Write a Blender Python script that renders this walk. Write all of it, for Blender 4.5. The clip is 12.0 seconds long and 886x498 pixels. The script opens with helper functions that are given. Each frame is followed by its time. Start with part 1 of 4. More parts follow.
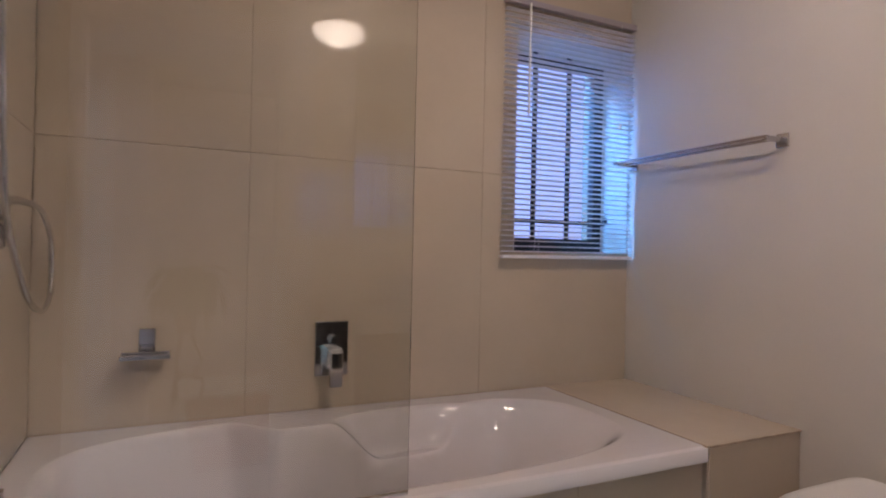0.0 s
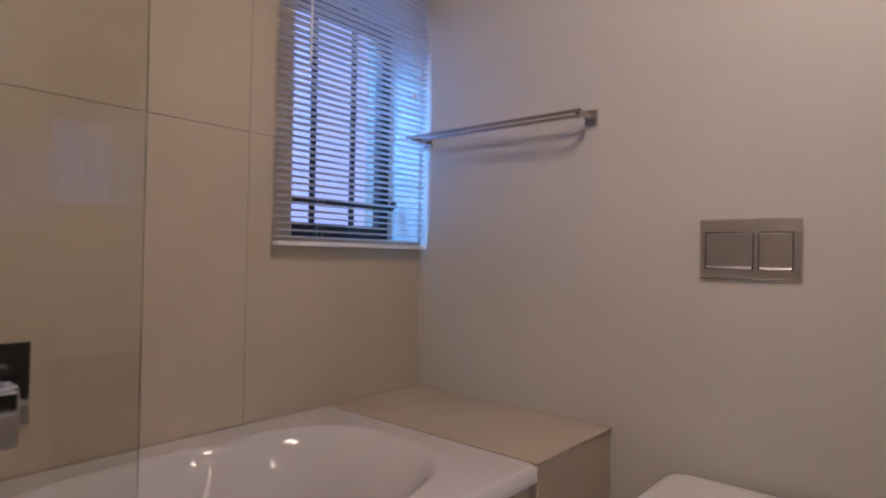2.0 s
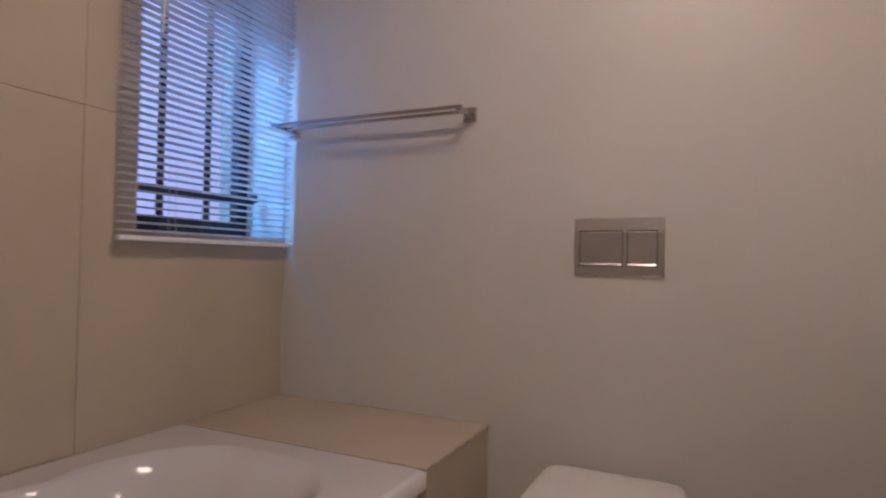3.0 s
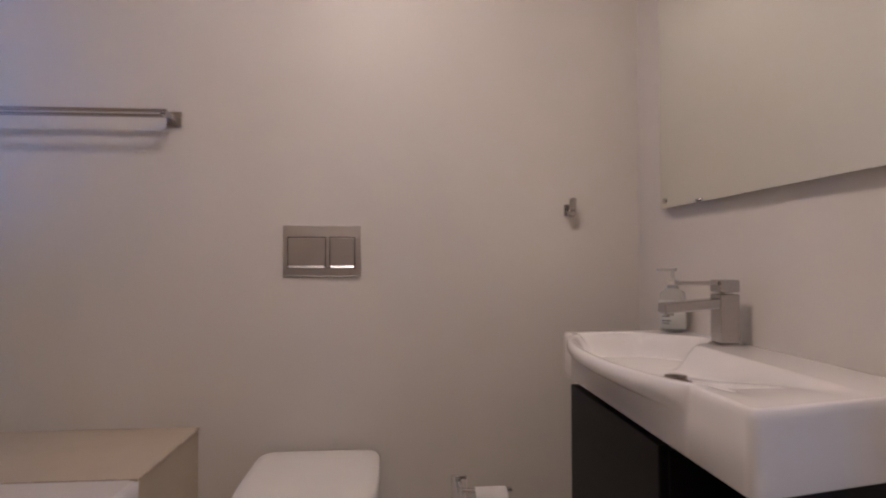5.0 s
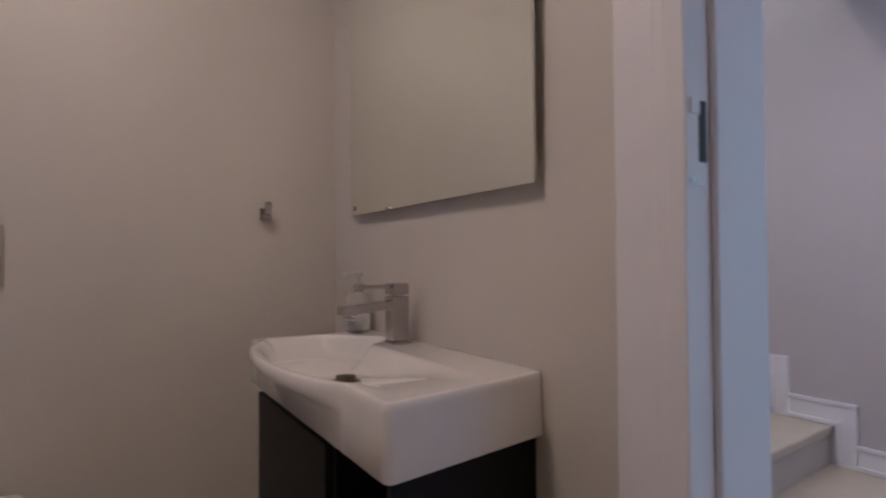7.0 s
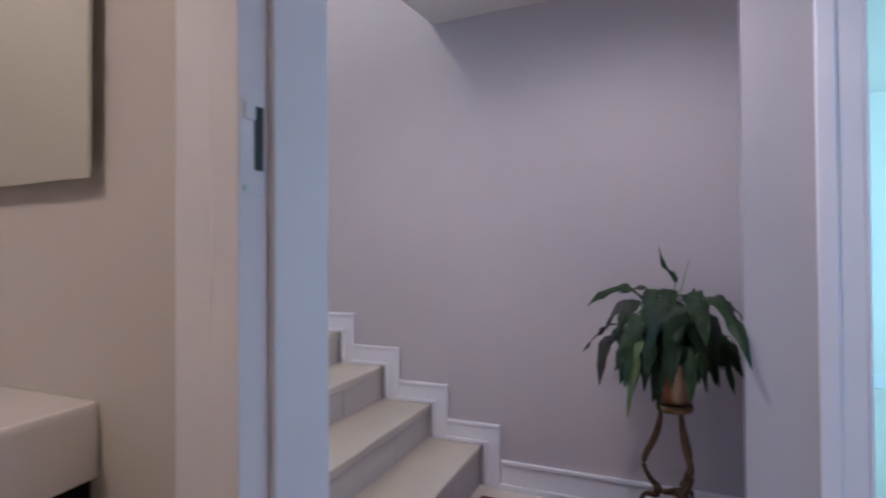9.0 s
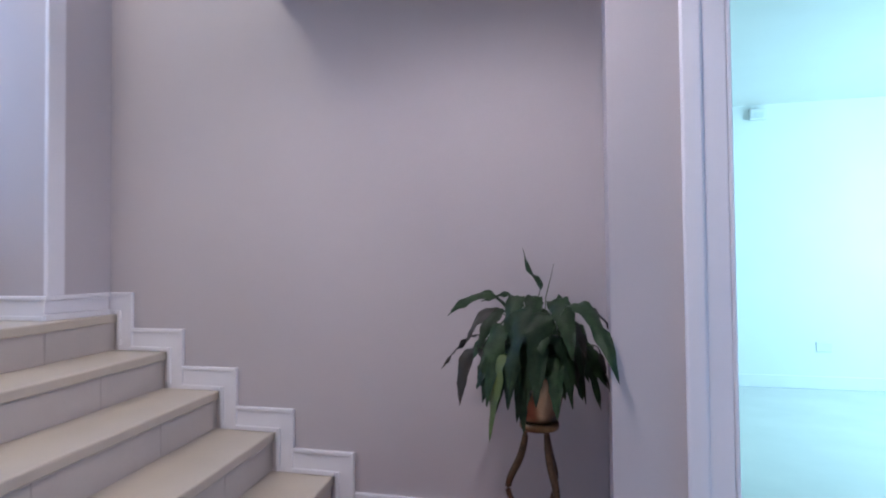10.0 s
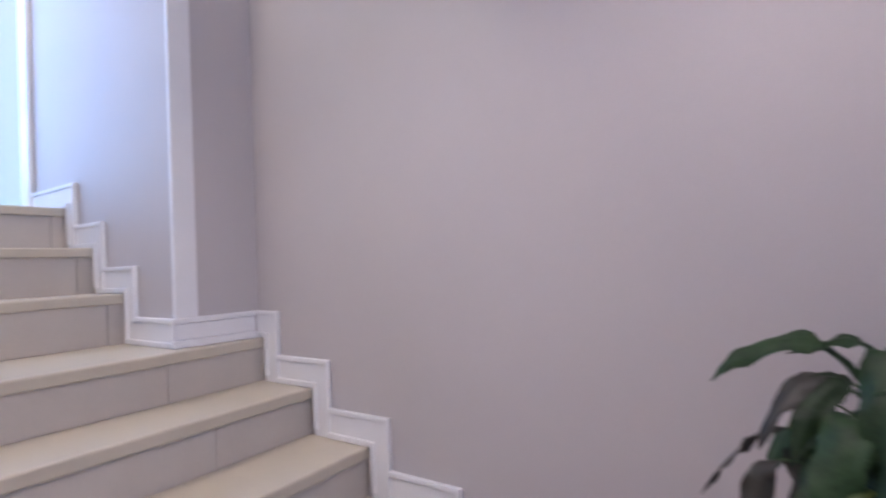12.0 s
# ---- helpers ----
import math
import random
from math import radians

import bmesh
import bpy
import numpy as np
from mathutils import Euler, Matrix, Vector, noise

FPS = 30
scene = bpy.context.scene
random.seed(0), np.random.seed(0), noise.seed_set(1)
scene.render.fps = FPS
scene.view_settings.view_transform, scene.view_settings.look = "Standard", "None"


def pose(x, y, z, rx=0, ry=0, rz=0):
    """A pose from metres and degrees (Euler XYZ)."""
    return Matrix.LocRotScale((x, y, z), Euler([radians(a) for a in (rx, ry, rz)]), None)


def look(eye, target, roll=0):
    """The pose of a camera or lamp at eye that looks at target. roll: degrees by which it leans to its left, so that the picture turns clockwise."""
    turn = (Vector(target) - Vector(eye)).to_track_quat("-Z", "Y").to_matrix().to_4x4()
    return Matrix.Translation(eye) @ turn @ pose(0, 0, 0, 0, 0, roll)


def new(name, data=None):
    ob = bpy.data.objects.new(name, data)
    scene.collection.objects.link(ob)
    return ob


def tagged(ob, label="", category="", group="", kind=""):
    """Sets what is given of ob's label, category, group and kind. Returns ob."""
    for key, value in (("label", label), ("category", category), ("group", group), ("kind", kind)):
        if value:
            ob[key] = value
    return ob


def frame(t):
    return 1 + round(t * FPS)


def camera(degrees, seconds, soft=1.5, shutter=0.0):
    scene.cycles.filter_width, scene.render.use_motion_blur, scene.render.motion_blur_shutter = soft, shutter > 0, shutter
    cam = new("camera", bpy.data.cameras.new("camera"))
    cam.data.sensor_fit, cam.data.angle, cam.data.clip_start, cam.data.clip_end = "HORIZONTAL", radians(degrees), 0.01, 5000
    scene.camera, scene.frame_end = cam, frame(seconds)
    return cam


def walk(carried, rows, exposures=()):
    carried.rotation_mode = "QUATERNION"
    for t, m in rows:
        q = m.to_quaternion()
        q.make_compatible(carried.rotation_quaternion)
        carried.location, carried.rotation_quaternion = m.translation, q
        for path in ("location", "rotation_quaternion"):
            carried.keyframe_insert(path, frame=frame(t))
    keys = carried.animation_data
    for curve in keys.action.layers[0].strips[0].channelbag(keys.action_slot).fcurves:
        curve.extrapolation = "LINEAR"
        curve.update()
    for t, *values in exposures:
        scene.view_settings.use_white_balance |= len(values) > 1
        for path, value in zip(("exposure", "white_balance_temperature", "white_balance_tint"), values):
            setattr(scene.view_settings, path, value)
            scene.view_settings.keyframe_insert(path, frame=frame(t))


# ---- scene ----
cam = camera(74.6, 12.0, soft=2.0, shutter=0.4)
PATH = [
    (0, (-0.102, 0.204, 1.146), (0.754, 2.012, 1.152), 1.2),
    (0.5, (-0.065, 0.31, 1.13), (0.899, 2.062, 1.136), 1.2),
    (1, (-0.015, 0.426, 1.117), (1.121, 2.072, 1.13), 1.2),
    (1.5, (0.031, 0.533, 1.104), (1.38, 2.01, 1.125), 1.2),
    (2, (0.088, 0.661, 1.1), (1.608, 1.961, 1.122), 1.1),
    (2.5, (0.116, 0.747, 1.095), (1.785, 1.849, 1.123), 1.1),
    (3, (0.098, 0.799, 1.083), (1.908, 1.649, 1.124), 1.1),
    (3.5, (0.035, 0.838, 1.067), (1.974, 1.327, 1.122), 0.7),
    (3.7, (0.011, 0.838, 1.067), (1.975, 1.211, 1.128), 0.9),
    (5.3, (-0.097, 0.806, 1.103), (1.886, 0.546, 1.141), -0.2),
    (5.5, (-0.085, 0.805, 1.103), (1.887, 0.476, 1.143), -0.1),
    (6, (-0.103, 0.781, 1.109), (1.829, 0.267, 1.152), -0.3),
    (6.5, (-0.116, 0.738, 1.107), (1.734, -0.02, 1.151), -0.3),
    (7, (-0.132, 0.706, 1.11), (1.589, -0.312, 1.151), -0.4),
    (9, (-0.186, 0.577, 1.126), (0.705, -1.214, 1.155), -0.4),
    (9.2, (-0.179, 0.529, 1.127), (0.605, -1.311, 1.153), -0.2),
    (9.5, (-0.188, 0.438, 1.127), (0.457, -1.454, 1.154), -0.3),
    (10, (-0.173, 0.248, 1.113), (0.329, -1.688, 1.164), -0.6),
    (10.5, (-0.139, 0.047, 1.121), (0.313, -1.901, 1.163), -0.4),
    (11, (-0.11, -0.192, 1.125), (0.404, -2.124, 1.177), -0.8),
    (11.5, (-0.023, -0.447, 1.143), (0.789, -2.274, 1.18), -1.1),
    (12, (0.078, -0.685, 1.155), (1.294, -2.272, 1.201), -2.3),
]
EXPOSE = [(0, 0.22, 6450, 10), (1.0, 0.22, 6450, 10), (2.5, 0.06, 6500, 10), (3.0, 0.0, 6600, 10), (3.5, 0.02, 6700, 10), (5.5, 0.24, 6200, 10), (6.0, 0.12, 6250, 10), (6.5, -0.16, 6250, 10), (7.0, -0.34, 6250, 10), (9.0, -0.1, 6150, 10), (9.5, 0.0, 5900, 8), (10.0, 0.15, 6150, 9), (10.5, 0.36, 6400, 10), (11.0, 0.52, 6450, 9), (11.5, 0.58, 6500, 10), (12.0, 0.32, 6500, 10)]
walk(cam, [(t, look(eye, target, roll)) for t, eye, target, roll in PATH], EXPOSE)

# ---- world, lamps ----
world = bpy.data.worlds.new("world")
scene.world = world
world.use_nodes = True
wn = world.node_tree.nodes
sky = wn.new("ShaderNodeTexSky")
sky.sky_type = "NISHITA"
sky.sun_disc = False
sky.sun_elevation, sky.sun_rotation = radians(35), radians(200)
world.node_tree.links.new(sky.outputs[0], wn["Background"].inputs[0])
wn["Background"].inputs[1].default_value = 0.08


def area_lamp(name, m, sx, sy, watts, colour, spread=180):
    data = bpy.data.lights.new(name, "AREA")
    data.shape, data.size, data.size_y, data.energy, data.color = "RECTANGLE", sx, sy, watts, colour
    data.spread = radians(spread)
    ob = new(name, data)
    ob.matrix_world = m
    return ob


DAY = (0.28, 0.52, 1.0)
WARM = (1.0, 0.80, 0.70)
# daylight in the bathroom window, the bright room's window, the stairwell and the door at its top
area_lamp("daylight_bath", look((0.75, 3.05, 2.55), (1.75, 2.3, 1.55)), 0.35, 0.45, 62, (0.12, 0.42, 1.0))
area_lamp("daylight_room", look((-3.6, -3.4, 1.5), (-1.6, -4.95, 0.9)), 1.6, 1.2, 100, (0.42, 0.80, 1.0))
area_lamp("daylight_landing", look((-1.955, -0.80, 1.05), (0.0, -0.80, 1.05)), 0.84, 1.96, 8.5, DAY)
area_lamp("daylight_upper", look((4.3, -1.2, 2.6), (2.0, -1.2, 1.8)), 1.0, 1.8, 34, (0.26, 0.48, 1.0))


def point_lamp(name, p, watts, colour, radius):
    data = bpy.data.lights.new(name, "POINT")
    data.energy, data.color, data.shadow_soft_size = watts, colour, radius
    ob = new(name, data)
    ob.location = p
    return ob


disc = area_lamp("bulb_bath", look((0.78, 0.94, 2.385), (0.78, 0.9401, 1.0)), 0.22, 0.22, 1.7, WARM)
disc.data.shape = "DISK"
point_lamp("bulb_bath_side", (0.78, 0.94, 2.39), 3.1, WARM, 0.06)


def spot_lamp(name, p, watts, colour, cone, radius):
    """A recessed downlight: its rim cuts the beam off towards the tops of the walls."""
    data = bpy.data.lights.new(name, "SPOT")
    data.energy, data.color, data.shadow_soft_size = watts, colour, radius
    data.spot_size, data.spot_blend = radians(cone), 0.5
    ob = new(name, data)
    ob.location = p
    return ob


LX, LY = 0.37, -0.75                         # recessed light over the landing
spot_lamp("bulb_landing", (LX, LY, 2.30), 41, (1.0, 0.87, 0.91), 176, 0.05)
# added fill light high in the stairwell, where no lamp is known
point_lamp("bulb_stair", (2.2, -0.9, 4.1), 4, (0.92, 0.90, 1.0), 0.30)


# ---- materials ----
def material(name, colour, rough=0.5, metal=0.0, spots=0.0, scale=6.0, fine=0.0, fine_scale=120.0, bump=0.0,
             bump_scale=90.0, rand=0.0, coat=0.0, alpha=None, second=None, stretch=None):
    """Base colour with a broad and a fine variation, a bump and a wear in the gloss."""
    m = bpy.data.materials.new(name)
    m.use_nodes = True
    t = m.node_tree
    b = t.nodes["Principled BSDF"]
    b.inputs["Roughness"].default_value = rough
    b.inputs["Metallic"].default_value = metal
    b.inputs["Coat Weight"].default_value = coat
    co = t.nodes.new("ShaderNodeTexCoord")
    mp = t.nodes.new("ShaderNodeMapping")
    t.links.new(co.outputs["Object"], mp.inputs[0])
    if stretch:
        mp.inputs["Scale"].default_value = stretch
    a = t.nodes.new("ShaderNodeTexNoise")
    a.inputs["Scale"].default_value, a.inputs["Detail"].default_value = scale, 4
    f = t.nodes.new("ShaderNodeTexNoise")
    f.inputs["Scale"].default_value, f.inputs["Detail"].default_value = fine_scale, 3
    for n in (a, f):
        t.links.new(mp.outputs[0], n.inputs["Vector"])
    c1 = tuple(max(0, v * (1 - spots)) for v in colour)
    c2 = second or tuple(min(1, v * (1 + spots)) for v in colour)
    mix = t.nodes.new("ShaderNodeMix")
    mix.data_type = "RGBA"
    mix.inputs[6].default_value, mix.inputs[7].default_value = (*c1, 1), (*c2, 1)
    ramp = t.nodes.new("ShaderNodeMapRange")
    ramp.inputs[1].default_value, ramp.inputs[2].default_value = 0.3, 0.7
    t.links.new(a.outputs[0], ramp.inputs[0])
    t.links.new(ramp.outputs[0], mix.inputs[0])
    hue = t.nodes.new("ShaderNodeHueSaturation")
    t.links.new(mix.outputs[2], hue.inputs["Color"])
    val = t.nodes.new("ShaderNodeMath")
    val.operation = "MULTIPLY_ADD"
    val.inputs[1].default_value, val.inputs[2].default_value = fine * 2, 1 - fine
    t.links.new(f.outputs[0], val.inputs[0])
    if rand:
        info = t.nodes.new("ShaderNodeObjectInfo")
        r = t.nodes.new("ShaderNodeMath")
        r.operation = "MULTIPLY_ADD"
        r.inputs[1].default_value, r.inputs[2].default_value = rand * 2, -rand
        t.links.new(info.outputs["Random"], r.inputs[0])
        s = t.nodes.new("ShaderNodeMath")
        t.links.new(val.outputs[0], s.inputs[0])
        t.links.new(r.outputs[0], s.inputs[1])
        val = s
    t.links.new(val.outputs[0], hue.inputs["Value"])
    t.links.new(hue.outputs[0], b.inputs["Base Color"])
    rr = t.nodes.new("ShaderNodeMath")
    rr.operation = "MULTIPLY_ADD"
    rr.inputs[1].default_value, rr.inputs[2].default_value = rough * 0.2, rough * 0.9
    t.links.new(a.outputs[0], rr.inputs[0])
    t.links.new(rr.outputs[0], b.inputs["Roughness"])
    if bump:
        g = t.nodes.new("ShaderNodeTexNoise")
        g.inputs["Scale"].default_value, g.inputs["Detail"].default_value = bump_scale, 5
        t.links.new(mp.outputs[0], g.inputs["Vector"])
        bp = t.nodes.new("ShaderNodeBump")
        bp.inputs["Strength"].default_value, bp.inputs["Distance"].default_value = bump, 0.002
        t.links.new(g.outputs[0], bp.inputs["Height"])
        t.links.new(bp.outputs[0], b.inputs["Normal"])
    return m


def glass(name, colour, rough=0.0, ior=1.45):
    m = bpy.data.materials.new(name)
    m.use_nodes = True
    b = m.node_tree.nodes["Principled BSDF"]
    b.inputs["Base Color"].default_value = (*colour, 1)
    b.inputs["Roughness"].default_value = rough
    b.inputs["Transmission Weight"].default_value = 1.0
    b.inputs["IOR"].default_value = ior
    return m


def glow(name, colour, strength):
    m = bpy.data.materials.new(name)
    m.use_nodes = True
    b = m.node_tree.nodes["Principled BSDF"]
    b.inputs["Base Color"].default_value = (*colour, 1)
    b.inputs["Emission Color"].default_value = (*colour, 1)
    b.inputs["Emission Strength"].default_value = strength
    return m


PAINT = material("painted_plaster", (0.640, 0.605, 0.565), 0.42, spots=0.03, scale=2.2, fine=0.02, bump=0.12, bump_scale=160)
PAINT_HALL = material("hall_plaster", (0.535, 0.50, 0.52), 0.5, spots=0.025, scale=1.8, fine=0.02, bump=0.12, bump_scale=150)
PAINT_ROOM = material("white_room_paint", (0.80, 0.80, 0.78), 0.6, spots=0.02, scale=2.0)
CEIL = material("ceiling_paint", (0.80, 0.78, 0.75), 0.7, spots=0.02, scale=2.0, bump=0.1)
TILE = material("wall_tile", (0.525, 0.445, 0.355), 0.055, spots=0.05, scale=3.0, fine=0.02, fine_scale=60, bump=0.02, bump_scale=12, rand=0.012)
GROUT = material("grout", (0.50, 0.43, 0.35), 0.9, spots=0.15, scale=25)
SEAL = material("brown_sealant", (0.43, 0.34, 0.26), 0.6, spots=0.2, scale=30)
TUB = material("white_acrylic", (0.69, 0.655, 0.67), 0.04, spots=0.02, scale=5, coat=0.6)
CERAMIC = material("white_ceramic", (0.82, 0.80, 0.79), 0.10, spots=0.015, scale=6, coat=0.4)
PLASTIC = material("white_plastic", (0.78, 0.76, 0.73), 0.35, spots=0.02, scale=8)
CHROME = material("chrome", (0.60, 0.60, 0.61), 0.06, metal=1.0, spots=0.03, scale=20)
SATIN = material("satin_steel", (0.50, 0.48, 0.48), 0.26, metal=1.0, spots=0.04, scale=10, fine=0.06, fine_scale=300, stretch=(1, 1, 8))
BRUSHED = material("brushed_grey", (0.54, 0.52, 0.52), 0.33, metal=1.0, spots=0.04, scale=12)
DARKWOOD = material("black_stained_wood", (0.008, 0.007, 0.008), 0.5, spots=0.25, scale=5, fine=0.2, fine_scale=40, stretch=(1, 1, 9))
DARKWOOD.node_tree.nodes["Principled BSDF"].inputs["Specular IOR Level"].default_value = 0.2
TRIM = material("white_gloss_trim", (0.82, 0.815, 0.86), 0.38, spots=0.02, scale=5, fine=0.01, bump=0.05, bump_scale=40)
SLAT = material("white_slat", (0.84, 0.82, 0.86), 0.4, spots=0.02, scale=10)
RAIL = material("blind_rail", (0.36, 0.32, 0.35), 0.5, spots=0.02, scale=10)
CORD = material("white_cord", (0.7, 0.68, 0.7), 0.7, spots=0.03, scale=30)
BLACK = material("black_steel", (0.012, 0.013, 0.02), 0.45, spots=0.2, scale=20)
TREAD = material("stair_tile", (0.58, 0.52, 0.435), 0.34, spots=0.05, scale=4, fine=0.03, fine_scale=70, rand=0.015)
RISER = material("riser_tile", (0.56, 0.51, 0.475), 0.30, spots=0.04, scale=4, fine=0.03, fine_scale=70, rand=0.02)
FLOORT = material("floor_tile", (0.73, 0.67, 0.60), 0.25, spots=0.05, scale=3, fine=0.03, rand=0.02)
RUG = material("red_rug_pile", (0.20, 0.022, 0.015), 0.95, spots=0.25, scale=30, bump=0.8, bump_scale=400)
RUGB = material("black_rug_border", (0.014, 0.010, 0.010), 0.95, spots=0.25, scale=30, bump=0.8, bump_scale=400)
LEAF = material("dark_leaf", (0.012, 0.036, 0.011), 0.5, spots=0.35, scale=26, fine=0.4, fine_scale=150, bump=0.6, bump_scale=70, rand=0.30, second=(0.026, 0.054, 0.021))
LEAF.node_tree.nodes["Principled BSDF"].inputs["Specular IOR Level"].default_value = 0.3
LEAFY = material("yellowing_leaf", (0.085, 0.125, 0.03), 0.5, spots=0.4, scale=10, fine=0.1)
LEAFD = material("withered_leaf", (0.020, 0.018, 0.014), 0.5, spots=0.4, scale=14)
STEM = material("green_stem", (0.05, 0.09, 0.03), 0.45, spots=0.2, scale=20)
COPPER = material("copper_pot", (0.26, 0.12, 0.07), 0.30, metal=0.8, spots=0.25, scale=7, fine=0.08, second=(0.50, 0.36, 0.22))
BRONZE = material("antique_bronze", (0.12, 0.075, 0.045), 0.42, metal=0.8, spots=0.4, scale=30, fine=0.15)
BRASS = material("worn_brass", (0.26, 0.16, 0.08), 0.4, metal=0.9, spots=0.3, scale=25)
SOIL = material("soil", (0.03, 0.022, 0.016), 0.95, spots=0.4, scale=60, bump=1.0)
PAPER = material("tissue_paper", (0.80, 0.77, 0.74), 0.9, spots=0.02, scale=30, bump=0.3, bump_scale=300)
LABEL = material("pale_label", (0.66, 0.68, 0.66), 0.5, spots=0.05, scale=20)
INK = material("grey_ink", (0.06, 0.08, 0.09), 0.6, spots=0.05, scale=20)
SOCKET = material("white_socket", (0.75, 0.75, 0.74), 0.4, spots=0.01, scale=9)
PLUG = material("dark_drain", (0.16, 0.12, 0.10), 0.25, metal=1.0, spots=0.2, scale=20)
GLASS = glass("screen_glass", (0.845, 0.86, 0.825), 0.0, 1.45)
PANE = glass("window_glass", (0.95, 0.97, 1.0), 0.0, 1.1)
BOTTLE = glass("clear_bottle", (0.90, 0.91, 0.90), 0.08, 1.38)
BOTTLE.node_tree.nodes["Principled BSDF"].inputs["Transmission Weight"].default_value = 0.78
MIRROR = material("silvered_mirror", (0.84, 0.86, 0.82), 0.015, metal=1.0, spots=0.004, scale=2)
OPAL = glow("opal_lamp", (1.0, 0.90, 0.78), 9.0)
OPAL_BATH = glow("opal_bath_lamp", (1.0, 0.80, 0.70), 17.0)
OUTSIDE = glow("bright_outdoors", (0.48, 0.52, 0.86), 0.66)
OUTSIDE2 = glow("bright_outdoors_day", (0.55, 0.92, 1.0), 3.2)


# ---- mesh helpers ----
def part(name, bm, mat, parent, label="", smooth=False):
    me = bpy.data.meshes.new(name)
    bm.to_mesh(me)
    bm.free()
    me.materials.append(mat)
    if smooth:
        for p in me.polygons:
            p.use_smooth = True
    ob = new(name, me)
    if parent is not None:
        ob.parent = parent
    if label:
        ob["label"] = label
    return ob


def thing(name, at, label, category, group=""):
    ob = new(name)
    ob.empty_display_size = 0.05
    ob.location = at
    return tagged(ob, label, category, group)


def box(bm, x0, y0, z0, x1, y1, z1, bevel=0.0, seg=2):
    r = bmesh.ops.create_cube(bm, size=1.0)
    vs = r["verts"]
    for v in vs:
        v.co = Vector(((x0 + x1) / 2 + v.co.x * (x1 - x0), (y0 + y1) / 2 + v.co.y * (y1 - y0), (z0 + z1) / 2 + v.co.z * (z1 - z0)))
    if bevel:
        es = list({e for v in vs for e in v.link_edges})
        bmesh.ops.bevel(bm, geom=es, offset=bevel, segments=seg, affect="EDGES", profile=0.5)
    return bm


def boxes(*rows, bevel=0.0, seg=2):
    bm = bmesh.new()
    for r in rows:
        box(bm, *r, bevel=bevel, seg=seg)
    return bm


def cyl(bm, p, q, r0, r1=None, n=20):
    p, q = Vector(p), Vector(q)
    d = q - p
    m = Matrix.Translation((p + q) / 2) @ d.to_track_quat("Z", "Y").to_matrix().to_4x4()
    bmesh.ops.create_cone(bm, cap_ends=True, segments=n, radius1=r0, radius2=r0 if r1 is None else r1, depth=d.length, matrix=m)
    return bm


def tube(bm, pts, radii, n=10, flat=1.0):
    """A round bar along points."""
    pts = [Vector(p) for p in pts]
    rings = []
    up = Vector((0, 0, 1))
    for i, p in enumerate(pts):
        d = (pts[min(i + 1, len(pts) - 1)] - pts[max(i - 1, 0)]).normalized()
        s = d.cross(up)
        if s.length < 0.05:
            s = d.cross(Vector((0, 1, 0)))
        s.normalize()
        u = s.cross(d)
        r = radii[i] if isinstance(radii, (list, tuple)) else radii
        rings.append([bm.verts.new(p + s * math.cos(k * math.tau / n) * r + u * math.sin(k * math.tau / n) * r * flat) for k in range(n)])
    for a, b in zip(rings, rings[1:]):
        for k in range(n):
            bm.faces.new((a[k], a[(k + 1) % n], b[(k + 1) % n], b[k]))
    bm.faces.new(rings[0][::-1])
    bm.faces.new(rings[-1])
    return bm


def lathe(bm, c, profile, n=32):
    """Turned shape from (radius, height) pairs round the z axis at c."""
    rings = []
    for r, z in profile:
        rings.append([bm.verts.new((c[0] + r * math.cos(k * math.tau / n), c[1] + r * math.sin(k * math.tau / n), c[2] + z)) for k in range(n)])
    for a, b in zip(rings, rings[1:]):
        for k in range(n):
            bm.faces.new((a[k], a[(k + 1) % n], b[(k + 1) % n], b[k]))
    bm.faces.new(rings[0][::-1])
    bm.faces.new(rings[-1])
    return bm


def smooth_curve(keys, n):
    """Catmull-Rom through keys."""
    keys = [Vector(k) for k in keys]
    out = []
    for i in range(n):
        u = i / (n - 1) * (len(keys) - 1)
        k = min(int(u), len(keys) - 2)
        f = u - k
        p0, p1, p2, p3 = keys[max(k - 1, 0)], keys[k], keys[k + 1], keys[min(k + 2, len(keys) - 1)]
        out.append(0.5 * ((2 * p1) + (p2 - p0) * f + (2 * p0 - 5 * p1 + 4 * p2 - p3) * f * f + (3 * p1 - p0 - 3 * p2 + p3) * f ** 3))
    return out


def setting(name, bm, mat, label, smooth=False):
    return tagged(part(name, bm, mat, None, label, smooth), label, kind="structure")


def loc(ob, p):
    """World point p in the space of the thing ob, which stands unturned."""
    return Vector(p) - ob.location


# ---- plan ----
XW, XE, YN, YS = -0.46, 1.80, 2.25, 0.0      # bathroom
HB = 2.45                                    # bathroom ceiling
TH = 0.13                                    # wall with the door
WX0, WX1, WZ0, WZ1, WY = 1.186, 1.80, 1.15, 2.06, 2.43   # window opening, plane of its frame
DX0, DX1, DH = -0.42, 0.355, 2.05             # bathroom door opening
YL = -2.10                                   # landing's south wall
YP, XP0, XP1 = -1.50, -0.535, -0.217          # pier beside the room's doorway
HL = 2.34                                    # landing ceiling
STX, STG, STR, STZ = 0.936, 0.285, 0.171, 0.029   # first nosing, going, rise
PIERX, PIERY = 2.115, -1.755                   # jog in the stair wall

